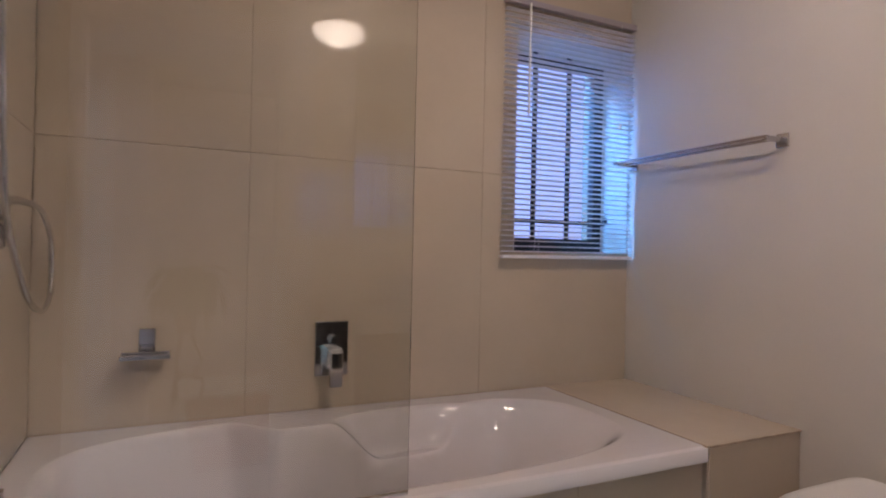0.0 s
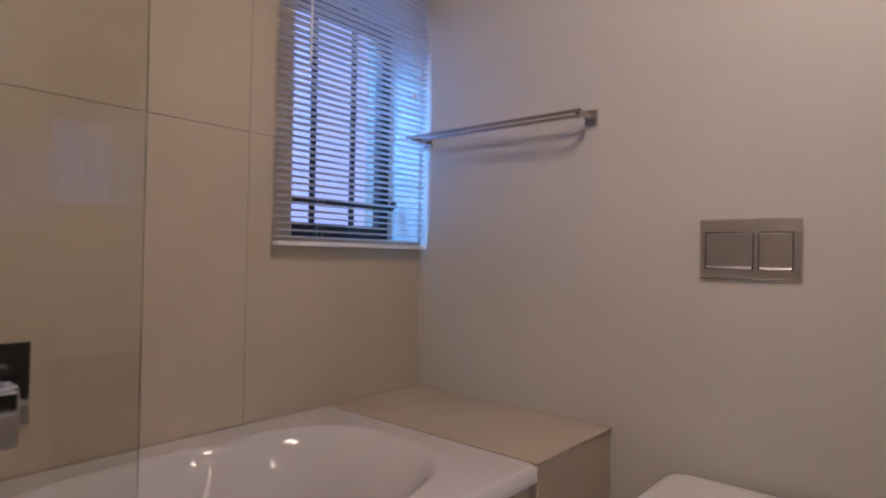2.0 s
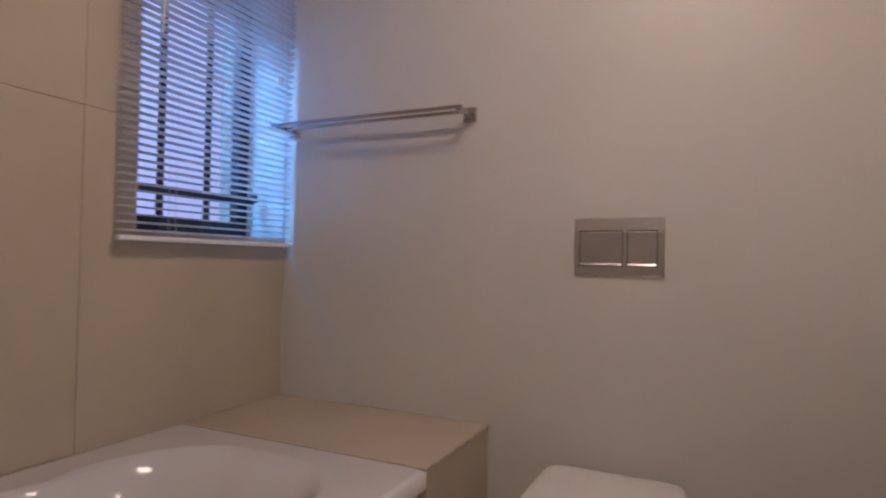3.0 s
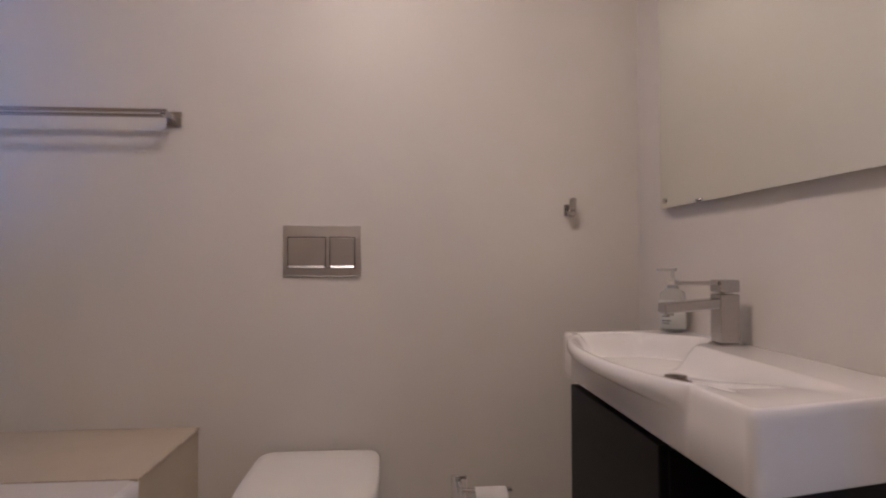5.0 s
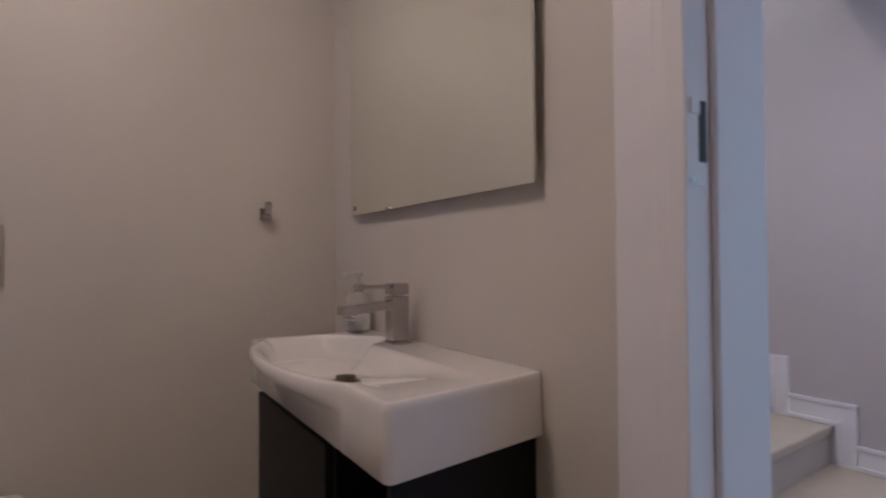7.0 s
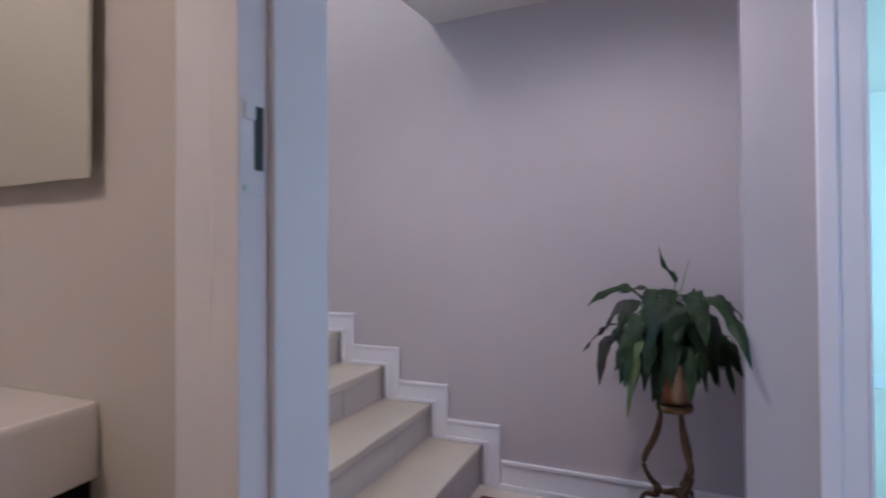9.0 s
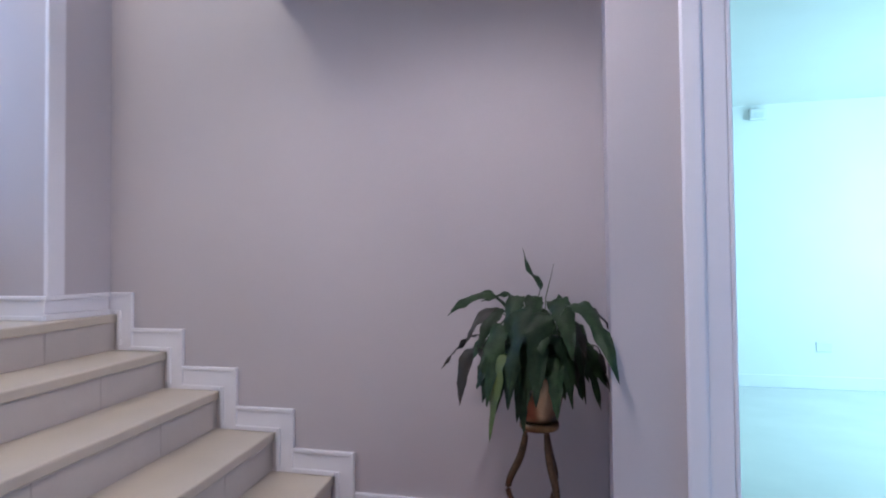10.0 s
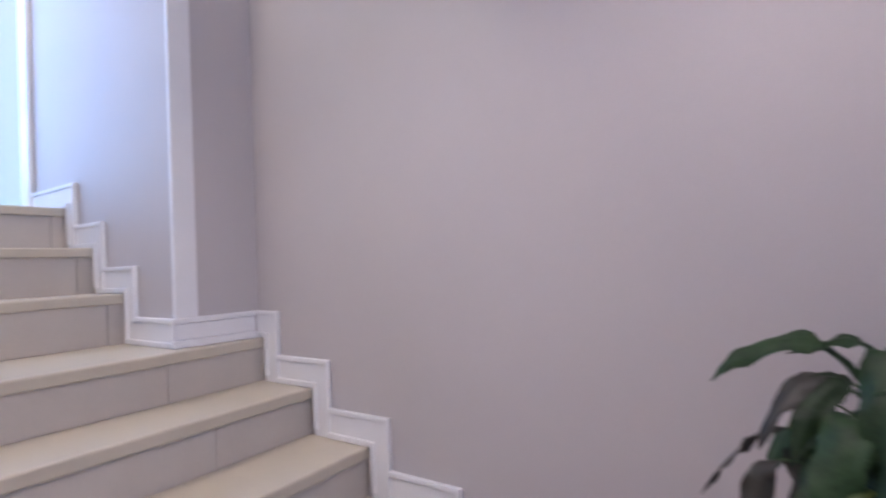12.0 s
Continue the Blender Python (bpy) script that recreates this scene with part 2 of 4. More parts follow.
# ---- bathroom shell ----
setting("bathroom_floor", boxes((XW, YS - TH, -0.15, XE, YN, -0.008)), GROUT, "beige tiled bathroom floor")
t = 0.008
setting("wall_north", boxes((XW - 0.15, YN + t, -0.1, WX0, YN + 0.33, HB + 0.1), (WX0, YN + t, -0.1, WX1, YN + 0.33, WZ0),
                            (WX0, YN + t, WZ1, WX1, YN + 0.33, HB + 0.1), (WX1, YN + t, -0.1, XE + 0.15, YN + 0.33, HB + 0.1)),
        GROUT, "wall behind the bath faced with large beige tiles")
setting("window_reveal", boxes((WX0, YN + 0.001, WZ0, WX0 + 0.006, WY, WZ1), (WX1 - 0.006, YN + 0.001, WZ0, WX1, WY, WZ1),
                               (WX0 + 0.006, YN + 0.001, WZ1 - 0.006, WX1 - 0.006, WY, WZ1)), PAINT, "painted window reveal")
setting("wall_east", boxes((XE, YS - TH, -0.1, XE + 0.15, YN + t, HB + 0.1)), PAINT, "off-white painted plaster wall")
setting("wall_west", boxes((XW - 0.15, YS - TH, -0.1, XW - t, YN + t, HB + 0.1)), GROUT, "shower wall faced with large beige tiles")
setting("wall_south", boxes((DX1 + 0.03, YS - TH, -0.1, XE, YS, HB + 0.1), (XW - t, YS - TH, -0.1, DX0 - 0.03, YS, HB + 0.1),
                            (DX0 - 0.03, YS - TH, DH + 0.03, DX1 + 0.03, YS, HB + 0.1)), PAINT, "off-white painted wall with the doorway")
setting("bathroom_ceiling", boxes((XW - 0.15, YS - TH, HB, XE + 0.15, YN + 0.3, HB + 0.1)), CEIL, "white painted bathroom ceiling")

# ---- landing, stair hall and bright room shell ----
setting("landing_floor", boxes((-1.9, YL, -0.15, STX + 0.05, YS - TH, -0.008)), GROUT, "beige tiled landing floor")
setting("wall_stair_south", boxes((XP1 - 0.3, YL - 0.15, -0.1, PIERX, YL, 4.6)), PAINT_HALL, "pale painted wall beside the stairs")
setting("wall_stair_pier", boxes((PIERX, YL - 0.15, -0.1, 3.60, PIERY, 4.6), (4.48, YL - 0.15, -0.1, 4.6, PIERY, 4.6),
                                 (3.60, YL - 0.15, 3.45, 4.48, PIERY, 4.6), (3.60, YL - 0.15, -0.1, 4.48, PIERY, 1.39)),
        PAINT_HALL, "pale painted wall with a jog beside the upper steps")
setting("wall_pier", boxes((XP0, YL, -0.1, XP1, YP, HL)), PAINT_HALL, "pale painted pier beside the doorway")
setting("wall_room_door", boxes((-1.9, YP - 0.15, -0.1, -1.42, YP, HL), (-1.42, YP - 0.15, 2.12, XP0, YP, HL)), PAINT_HALL, "wall over the doorway of the bright room")
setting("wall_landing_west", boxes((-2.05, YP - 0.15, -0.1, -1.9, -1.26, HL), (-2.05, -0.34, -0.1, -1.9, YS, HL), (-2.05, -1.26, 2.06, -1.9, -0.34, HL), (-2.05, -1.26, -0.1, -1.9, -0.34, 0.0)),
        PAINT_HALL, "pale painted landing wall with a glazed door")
setting("wall_hall_north", boxes((-1.9, YS - TH, -0.1, XW - 0.15, YS, HL), (XE, YS - TH, -0.1, 4.6, YS, 4.6), (-1.9, YS - TH + 0.002, HB + 0.1, XE, YS - 0.002, 4.6)),
        PAINT_HALL, "pale painted hall wall")
setting("landing_ceiling", boxes((-2.05, YL, HL, 1.2, YS - TH, HL + 0.3)), CEIL, "white painted landing ceiling")
setting("stair_ceiling", boxes((1.2, YL - 0.15, 4.6, 4.75, YS, 4.7)), CEIL, "white painted stairwell ceiling")
setting("wall_stair_west", boxes((1.05, YL, HL + 0.3, 1.2, YS - TH, 4.6)), PAINT_HALL, "stairwell wall over the landing")
setting("wall_stair_east", boxes((4.6, YL - 0.15, -0.1, 4.75, YS, 4.6)), PAINT_HALL, "stairwell end wall")

setting("room_floor", boxes((-4.6, -5.6, -0.15, 0.6, YP - 0.15, 0.0)), material("pale_room_tile", (0.62, 0.60, 0.56), 0.25, spots=0.03, scale=3), "pale tiled room floor")
setting("wall_room_south", boxes((-4.6, -5.6, 0, 0.6, -5.45, 2.5)), PAINT_ROOM, "white painted wall of the bright room")
setting("wall_room_east", boxes((0.45, -5.45, 0, 0.6, YL - 0.15, 2.5)), PAINT_ROOM, "white painted wall of the bright room")
setting("wall_room_west", boxes((-4.6, -5.45, 0, -4.45, YP - 0.15, 0.9), (-4.6, -5.45, 2.1, -4.45, YP - 0.15, 2.5),
                                (-4.6, -5.45, 0.9, -4.45, -4.8, 2.1), (-4.6, -2.4, 0.9, -4.45, YP - 0.15, 2.1)), PAINT_ROOM, "white painted window wall of the bright room")
setting("wall_room_north", boxes((-4.6, YP - 0.15, 0, -2.05, YP, 2.5), (-2.05, YP - 0.15, HL, XP0 + 0.01, YP - 0.002, 2.5), (XP0 + 0.01, YL - 0.16, HL + 0.31, 0.6, YL - 0.15, 2.5)), PAINT_ROOM, "white painted wall of the bright room")
setting("room_ceiling", boxes((-4.6, -5.6, 2.5, 0.6, YP, 2.6)), CEIL, "white ceiling of the bright room")
setting("room_baseboard", boxes((-4.45, -5.45, 0, 0.45, -5.432, 0.11), bevel=0.004), TRIM, "white baseboard in the bright room")
sock = thing("wall_socket", (-2.08, -5.45, 0.32), "white wall socket over the baseboard", "socket")
part("plate", boxes((-0.06, 0, 0, 0.06, 0.01, 0.08), bevel=0.003), SOCKET, sock)
part("switch", boxes((-0.04, 0.0102, 0.05, -0.02, 0.014, 0.065), bevel=0.001), SOCKET, sock)
part("switch", boxes((0.02, 0.0102, 0.05, 0.04, 0.014, 0.065), bevel=0.001), SOCKET, sock)
sens = thing("alarm_sensor", (-1.60, -5.45, 2.40), "small white alarm sensor high on the wall", "sensor")
part("housing", boxes((-0.07, 0, -0.04, 0.07, 0.06, 0.06), bevel=0.012), SOCKET, sens)
part("lens", boxes((-0.04, 0.0602, -0.03, 0.04, 0.064, 0.02), bevel=0.002), LABEL, sens)

# ---- doorways ----
# bathroom door frame with rebate, stop and strike plate
frame_ob = thing("door_1", ((DX0 + DX1) / 2, YS, 0), "white painted door frame with a strike plate", "door frame")
frame_ob["kind"] = "structure"
cx = frame_ob.location.x
for sgn, xe in ((1, DX1), (-1, DX0)):
    def b2(u0, u1, y0, y1, bev, nm, lab=""):
        a, b = sorted((xe + sgn * u0 - cx, xe + sgn * u1 - cx))
        part(nm, boxes((a, y0, 0, b, y1, DH), bevel=bev), TRIM, frame_ob, lab)
    b2(0.0, 0.03, -TH + 0.02, 0.052, 0.003, "jamb")
    b2(-0.012, -0.0005, -TH + 0.018, 0.002, 0.004, "door_stop")
    b2(0.03, 0.058, 0.0, 0.046, 0.006, "rebate_edge")
    b2(0.0585, 0.146, 0.0005, 0.026, 0.005, "architrave")
    b2(0.03, 0.12, -TH - 0.022, -TH - 0.0005, 0.005, "architrave")
part("head", boxes((DX0 - cx - 0.16, 0.0005, DH + 0.0, DX1 - cx + 0.16, 0.026, DH + 0.12), bevel=0.005), TRIM, frame_ob)
part("head_jamb", boxes((DX0 - cx, -TH - 0.004, DH, DX1 - cx, 0.0, DH + 0.03), bevel=0.003), TRIM, frame_ob)
pl = part("strike_plate", boxes((DX1 - cx - 0.0022, 0.008, 1.206, DX1 - cx - 0.0002, 0.0515, 1.342), bevel=0.0008), TRIM, frame_ob, "painted strike plate")
# no hole is cut: a black block stands for the shaded latch opening
part("slot", boxes((DX1 - cx - 0.0040, 0.0125, 1.238, DX1 - cx - 0.0023, 0.0265, 1.319)), BLACK, pl, "black block for the shade in the latch opening")
part("screw", cyl(bmesh.new(), (DX1 - cx - 0.004, 0.042, 1.214), (DX1 - cx - 0.0026, 0.042, 1.214), 0.004, n=12), SATIN, pl)
part("keeper", boxes((DX1 - cx - 0.006, 0.027, 1.300, DX1 - cx - 0.0026, 0.046, 1.322), bevel=0.002), TRIM, pl)

# doorway to the bright room: stepped architrave on the pier
door2 = thing("door_2", (XP0, YP, 0), "white stepped architrave of the bright room's doorway", "door frame")
door2["kind"] = "structure"
part("board", boxes((0.0645, 0.0005, 0, 0.120, 0.026, 2.24), bevel=0.007), TRIM, door2)
part("board", boxes((0.0, 0.0005, 0, 0.070, 0.017, 2.17), bevel=0.005), TRIM, door2)
part("jamb", boxes((-0.012, -0.16, 0, -0.0005, 0.018, 2.12), bevel=0.003), TRIM, door2)
part("board", boxes((-0.99, 0.0005, 0, -0.855, 0.024, 2.24), bevel=0.006), TRIM, door2)
part("head_board", boxes((-0.853, 0.0005, 2.12, 0.0, 0.024, 2.24), bevel=0.006), TRIM, door2)


# ---- skirting ----
def skirt_run(ob, a, b, z, out, h=0.13):
    """A straight baseboard from a to b (plan), standing proud of the wall in the direction out, with top bead and shoe."""
    a, b, o = Vector((*a, 0)), Vector((*b, 0)), Vector((*out, 0))
    for z0, z1, th in ((0, 0.028, 0.022), (0.028, h - 0.020, 0.012), (h - 0.020, h, 0.020)):
        p, q = a, b + o * th
        bm = boxes((min(p.x, q.x), min(p.y, q.y), z + z0, max(p.x, q.x), max(p.y, q.y), z + z1 - 0.0006), bevel=0.0035)
        part("board", bm, TRIM, ob)


bb = new("baseboard")
tagged(bb, "white moulded baseboard along the landing and the stairs", "baseboard", kind="structure")
skirt_run(bb, (XP1, YL), (STX - 0.102, YL), 0, (0, 1), 0.14)
skirt_run(bb, (XP1, YL + 0.024), (XP1, YP), 0, (1, 0), 0.14)


def step_x(i):
    return STX + STG * (i - 1) if i <= 5 else 2.488 + 0.275 * (i - 6)


def step_z(i):
    return STZ + STR * i if i <= 5 else STZ + STR * 5 + 0.004 + 0.194 * (i - 5)


SKH, SKV = 0.108, 0.100
NSTEP = 8
for i in range(1, NSTEP + 1):
    yw = YL if i <= 5 else PIERY
    x0, z0 = step_x(i), step_z(i)
    x1 = step_x(i + 1) - SKV if i < NSTEP else 3.44
    if i == 5:
        x1 = PIERX
    if i == 1:
        zlow = 0.0
    else:
        zlow = step_z(i - 1)
    xs = x0 - SKV
    # upright band in front of the riser, then the band over the tread
    part("upright", boxes((xs, yw, zlow + (SKH - 0.02 if i == 6 else 0), xs + 0.018, yw + 0.0205, z0 + SKH), bevel=0.004), TRIM, bb)
    part("upright", boxes((xs + 0.0182, yw, zlow, x0 - 0.014, yw + 0.0120, z0 + SKH - 0.0185)), TRIM, bb)
    part("upright", boxes((x0 - 0.033, yw, zlow + 0.0218, x0 - 0.0142, yw + 0.0210, z0 + 0.0212), bevel=0.004), TRIM, bb)
    if i == 6:
        part("board", boxes((PIERX, yw, zlow + SKH - 0.018, xs + 0.012, yw + 0.0200, zlow + SKH), bevel=0.004), TRIM, bb)
        part("board", boxes((PIERX, yw, zlow + 0.020, xs + 0.0181, yw + 0.0120, zlow + SKH - 0.0185)), TRIM, bb)
        part("board", boxes((PIERX, yw, zlow + 0.001, x0 - 0.014, yw + 0.0215, zlow + 0.0215), bevel=0.004), TRIM, bb)
    x2 = xs + 0.009
    part("board", boxes((x2, yw, z0 + SKH - 0.018, x1 + 0.012, yw + 0.0200, z0 + SKH - 0.0004), bevel=0.004), TRIM, bb)
    part("board", boxes((x0 - 0.0139, yw, z0 + 0.020, x1 + 0.018, yw + 0.0120, z0 + SKH - 0.0185)), TRIM, bb)
    part("board", boxes((x0 - 0.0138, yw, z0 + 0.001, x1 + 0.018, yw + 0.0215, z0 + 0.0215), bevel=0.004), TRIM, bb)
# return on the pier over the fifth tread
z5 = step_z(5)
skirt_run(bb, (PIERX, YL + 0.024), (PIERX, PIERY + 0.021), z5 + 0.001, (-1, 0), SKH)
setting("corner_trim", boxes((PIERX - 0.010, PIERY - 0.080, z5 + SKH, PIERX - 0.0005, PIERY + 0.004, 4.5), (PIERX - 0.010, PIERY + 0.0005, z5 + SKH, PIERX + 0.012, PIERY + 0.006, 4.5), bevel=0.003),
        TRIM, "white corner trim on the stair wall")

# ---- staircase ----
stair = thing("staircase", (STX, YL, 0), "beige tiled staircase with pale risers", "stairs")
stair["kind"] = "structure"
NY = YS - TH
SKEW = 0.12


def skewed(bm):
    """The steps stand slightly askew to the wall."""
    for v in bm.verts:
        v.co.x -= SKEW * v.co.y
    return bm


for i in range(1, NSTEP + 1):
    yw = YL if i <= 5 else PIERY
    x0, z0 = step_x(i), step_z(i)
    k = 0.0 if i <= 5 else SKEW * (PIERY - YL)
    x1 = step_x(i + 1) + (0.02 if i != 5 else 0.062) + k if i < NSTEP else 4.6
    x0 += k
    zl = step_z(i - 1) if i > 1 else 0.0
    o = stair.location
    part("core", skewed(boxes((x0 + 0.03 - o.x, 0.0 + (yw - YL), 0, x1 - o.x, NY - YL, z0 - 0.041))), GROUT, stair)
    # tiles along the step, joints staggered
    y = yw
    part("tread", skewed(boxes((x0 - o.x, yw + 0.0008 - YL, z0 - 0.040, x1 - o.x, NY - 0.0008 - YL, z0), bevel=0.007, seg=3)), TREAD, stair)
    edge = [yw, -1.68, -1.08, -0.48, NY]
    for a, b in zip(edge, edge[1:]):
        part("riser", skewed(boxes((x0 + 0.012 - o.x, a + 0.0008 - YL, zl + 0.0005, x0 + 0.0298 - o.x, b - 0.0008 - YL, z0 - 0.0405), bevel=0.001, seg=1)), RISER, stair)

# door at the top of the stairs
door3 = thing("door_3", (3.58, PIERY, step_z(8)), "white door frame at the top of the stairs", "door frame")
door3["kind"] = "structure"
part("board", boxes((-0.12, 0.0005, 0, -0.002, 0.024, 2.08), bevel=0.006), TRIM, door3)
part("jamb", boxes((-0.0015, -0.25, 0, 0.03, 0.01, 2.06), bevel=0.003), TRIM, door3)
part("head_board", boxes((-0.12, 0.0005, 2.082, 1.0, 0.024, 2.2), bevel=0.006), TRIM, door3)
tagged(part("backdrop_day", boxes((3.2, -2.9, 1.0, 5.3, -2.88, 4.2)), OUTSIDE2, None), "bright daylight outside", kind="structure")
tagged(part("backdrop_window", boxes((0.2, 3.4, 0.2, 3.4, 3.42, 3.4)), OUTSIDE, None), "bright pale wall and sky outside", kind="structure")

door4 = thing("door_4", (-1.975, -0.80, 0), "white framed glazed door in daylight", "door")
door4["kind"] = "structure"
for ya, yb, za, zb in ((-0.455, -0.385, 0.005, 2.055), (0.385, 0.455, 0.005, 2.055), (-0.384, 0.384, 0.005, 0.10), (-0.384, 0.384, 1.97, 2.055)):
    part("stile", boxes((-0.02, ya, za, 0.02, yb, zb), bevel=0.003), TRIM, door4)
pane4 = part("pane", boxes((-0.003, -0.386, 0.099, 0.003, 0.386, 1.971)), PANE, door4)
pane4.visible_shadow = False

# rug
rug = thing("rug", (0.88, -1.96, 0), "red pile rug with a black border on the landing floor", "rug")
part("border", boxes((-0.85, 0, 0.0005, 0, 1.5, 0.010), bevel=0.004), RUGB, rug)
part("field", boxes((-0.838, 0.012, 0.0102, -0.012, 1.488, 0.013), bevel=0.001), RUG, rug)

# ---- window ----
win = thing("window_1", ((WX0 + WX1) / 2, WY, WZ0), "black steel framed window with burglar bars", "window")
win["kind"] = "structure"
w2, hh = (WX1 - WX0) / 2, WZ1 - WZ0
part("frame", boxes((-w2, 0, 0, w2, 0.04, 0.062), (-w2, 0, hh - 0.05, w2, 0.04, hh), (-w2, 0, 0.062, -w2 + 0.035, 0.04, hh - 0.05), (w2 - 0.055, 0, 0.062, w2, 0.04, hh - 0.05), bevel=0.002, seg=1), BLACK, win)
pane = part("pane", boxes((-w2 + 0.03, 0.014, 0.05, w2 - 0.03, 0.018, hh - 0.04)), PANE, win)
pane.visible_shadow = False
for u in (-0.118, 0.068):
    part("burglar_bar", boxes((u - 0.011, -0.045, 0.001, u + 0.011, -0.033, hh - 0.007), bevel=0.002, seg=1), BLACK, win)
part("burglar_bar", boxes((-w2 + 0.006, -0.060, 0.128, w2 - 0.03, -0.0452, 0.146), bevel=0.002, seg=1), BLACK, win)
part("stay_knob", boxes((w2 - 0.05, -0.075, 0.136, w2 - 0.028, -0.0602, 0.166), bevel=0.004), BLACK, win)
part("handle", boxes((-w2 + 0.014, -0.03, 0.20, -w2 + 0.028, -0.0005, 0.26), bevel=0.003), BLACK, win)

# ---- venetian blind ----
BY, BX0, BX1, BZ0, BZ1 = 2.215, 1.108, 1.788, 1.122, 2.178
blind = thing("venetian_blind", ((BX0 + BX1) / 2, BY, BZ0), "white aluminium venetian blind with open slats", "blind")
bw = (BX1 - BX0) / 2
bh = BZ1 - BZ0
part("headrail", boxes((-bw, -0.014, bh - 0.024, bw, 0.014, bh), bevel=0.002), RAIL, blind)
part("bottom_rail", boxes((-bw, -0.013, 0.0, bw, 0.013, 0.014), bevel=0.004), SLAT, blind)
bm = bmesh.new()
nx, prof = 2, [(-0.0125, 0.0), (-0.006, 0.0016), (0, 0.0021), (0.006, 0.0016), (0.0125, 0.0)]
rows_up = [[bm.verts.new((sx * (bw - 0.002), y, z + 0.0003)) for y, z in prof] for sx in (-1, 1)]
rows_dn = [[bm.verts.new((sx * (bw - 0.002), y, z - 0.0003)) for y, z in prof] for sx in (-1, 1)]
for k in range(4):
    bm.faces.new((rows_up[0][k], rows_up[1][k], rows_up[1][k + 1], rows_up[0][k + 1]))
    bm.faces.new((rows_dn[0][k + 1], rows_dn[1][k + 1], rows_dn[1][k], rows_dn[0][k]))
for a in (0, 4):
    bm.faces.new((rows_up[0][a], rows_dn[0][a], rows_dn[1][a], rows_up[1][a]))
first = part("slat", bm, SLAT, blind)
PITCH = 0.0213
count = int((bh - 0.05) / PITCH)
rnd = random.Random(4)
for k in range(count):
    s = first if k == 0 else new("slat", first.data)
    s.parent = blind
    s.matrix_basis = pose(rnd.uniform(-0.0015, 0.0015), 0, 0.028 + k * PITCH, -8 + rnd.uniform(-3, 3), rnd.uniform(-0.12, 0.12), 0)
for u in (-0.17, 0.19):
    for dy in (-0.0145, 0.0145):
        part("ladder_cord", cyl(bmesh.new(), (u, dy, 0.01), (u, dy, bh - 0.028), 0.0008, n=6), CORD, blind)
part("tilt_wand", cyl(bmesh.new(), (-0.235, -0.024, bh - 0.02), (-0.237, -0.024, 0.58), 0.0042, n=8), PLASTIC, blind, "clear white tilt wand")
lift = part("lift_cord", cyl(bmesh.new(), (0.245, -0.020, bh - 0.02), (0.247, -0.020, 0.60), 0.0012, n=6), CORD, blind)
part("tassel", lathe(bmesh.new(), (0.247, -0.020, 0.575), [(0.003, 0.026), (0.006, 0.02), (0.008, 0.0), (0.004, -0.002)][::-1], 10), PLASTIC, lift)

# ---- bath ----
TX0, TX1, TY0, TY1, TZ = XW, 1.362, 1.425, YN, 0.58
bath = thing("bathtub", ((TX0 + TX1) / 2, (TY0 + TY1) / 2, 0), "white acrylic built-in bathtub with sculpted armrests", "bathtub")
bm = bmesh.new()
hx, hy = (TX1 - TX0) / 2, (TY1 - TY0) / 2


def ease(v):
    v = max(0.0, min(1.0, v))
    return v * v * (3 - 2 * v)


def bath_depth(x, y):
    """Depth of the moulded tub under its rim: deep well, armrest nose at the back and a scooped elbow rest beside it."""
    ax, ay = hx - 0.078, hy - 0.062
    if y > 0:
        ay *= 1 - 0.40 * ease((x + 0.38) / 0.17) * ease((0.62 - x) / 0.44)
    fx, fy = abs(x) / ax, abs(y) / ay
    d = (fx ** 3.0 + fy ** 3.2) ** (1 / 3.1)
    slope = 0.15 + 0.40 * ease((x + 0.05) / 0.85)
    well = 0.40 * ease((1.0 - d) / slope) ** 0.85
    e = (abs((x - 0.22) / 0.29) ** 2.4 + abs((y - 0.215) / (0.105 if y > 0.215 else 0.145)) ** 2.4) ** (1 / 2.4)
    scoop = 0.135 * ease((1.0 - e) / 0.62)
    k = 0.060
    gap = max(k - abs(well - scoop), 0.0) / k
    return max(well, scoop) + gap * gap * k * 0.25 * ease(min(well, scoop) / 0.02)


def rim_steps(half, n):
    """Even steps across the tub, with one short step at each edge for a crisp rim."""
    e = 0.0025 / half
    return [-1] + [(-1 + e) + 2 * (1 - e) * i / n for i in range(n + 1)] + [1]


us, vs = rim_steps(hx, 240), rim_steps(hy, 130)
GX, GY = len(us) - 1, len(vs) - 1
gv = []
for v in vs:
    row = []
    for u in us:
        x, y = u * hx, v * hy
        edge_d = min(hx - abs(x), hy - abs(y))
        row.append(bm.verts.new((x, y, TZ - bath_depth(x, y) - (0.005 if y < -hy + 0.02 else 0.0015) * (1 - ease(edge_d / (0.010 if y < -hy + 0.02 else 0.003))))))
    gv.append(row)
for j in range(GY):
    for i in range(GX):
        bm.faces.new((gv[j][i], gv[j][i + 1], gv[j + 1][i + 1], gv[j + 1][i]))
rim_b = gv[0] + [gv[j][GX] for j in range(1, GY + 1)] + gv[GY][::-1][1:] + [gv[j][0] for j in range(GY - 1, 0, -1)]
low = [bm.verts.new((p.co.x, p.co.y, TZ - 0.045)) for p in rim_b]
for k in range(len(rim_b)):
    bm.faces.new((rim_b[k], low[k], low[(k + 1) % len(low)], rim_b[(k + 1) % len(low)]))
shell = part("shell", bm, TUB, bath, smooth=True)
part("drain", cyl(bmesh.new(), (-0.3, 0, TZ - 0.402), (-0.3, 0, TZ - 0.395), 0.03, n=20), CHROME, bath, "chrome drain")
setting("bath_front", boxes((XW, TY0 + 0.03, 0, TX1 + 0.012, TY0 + 0.05, TZ - 0.046)), GROUT, "tiled front of the bath")
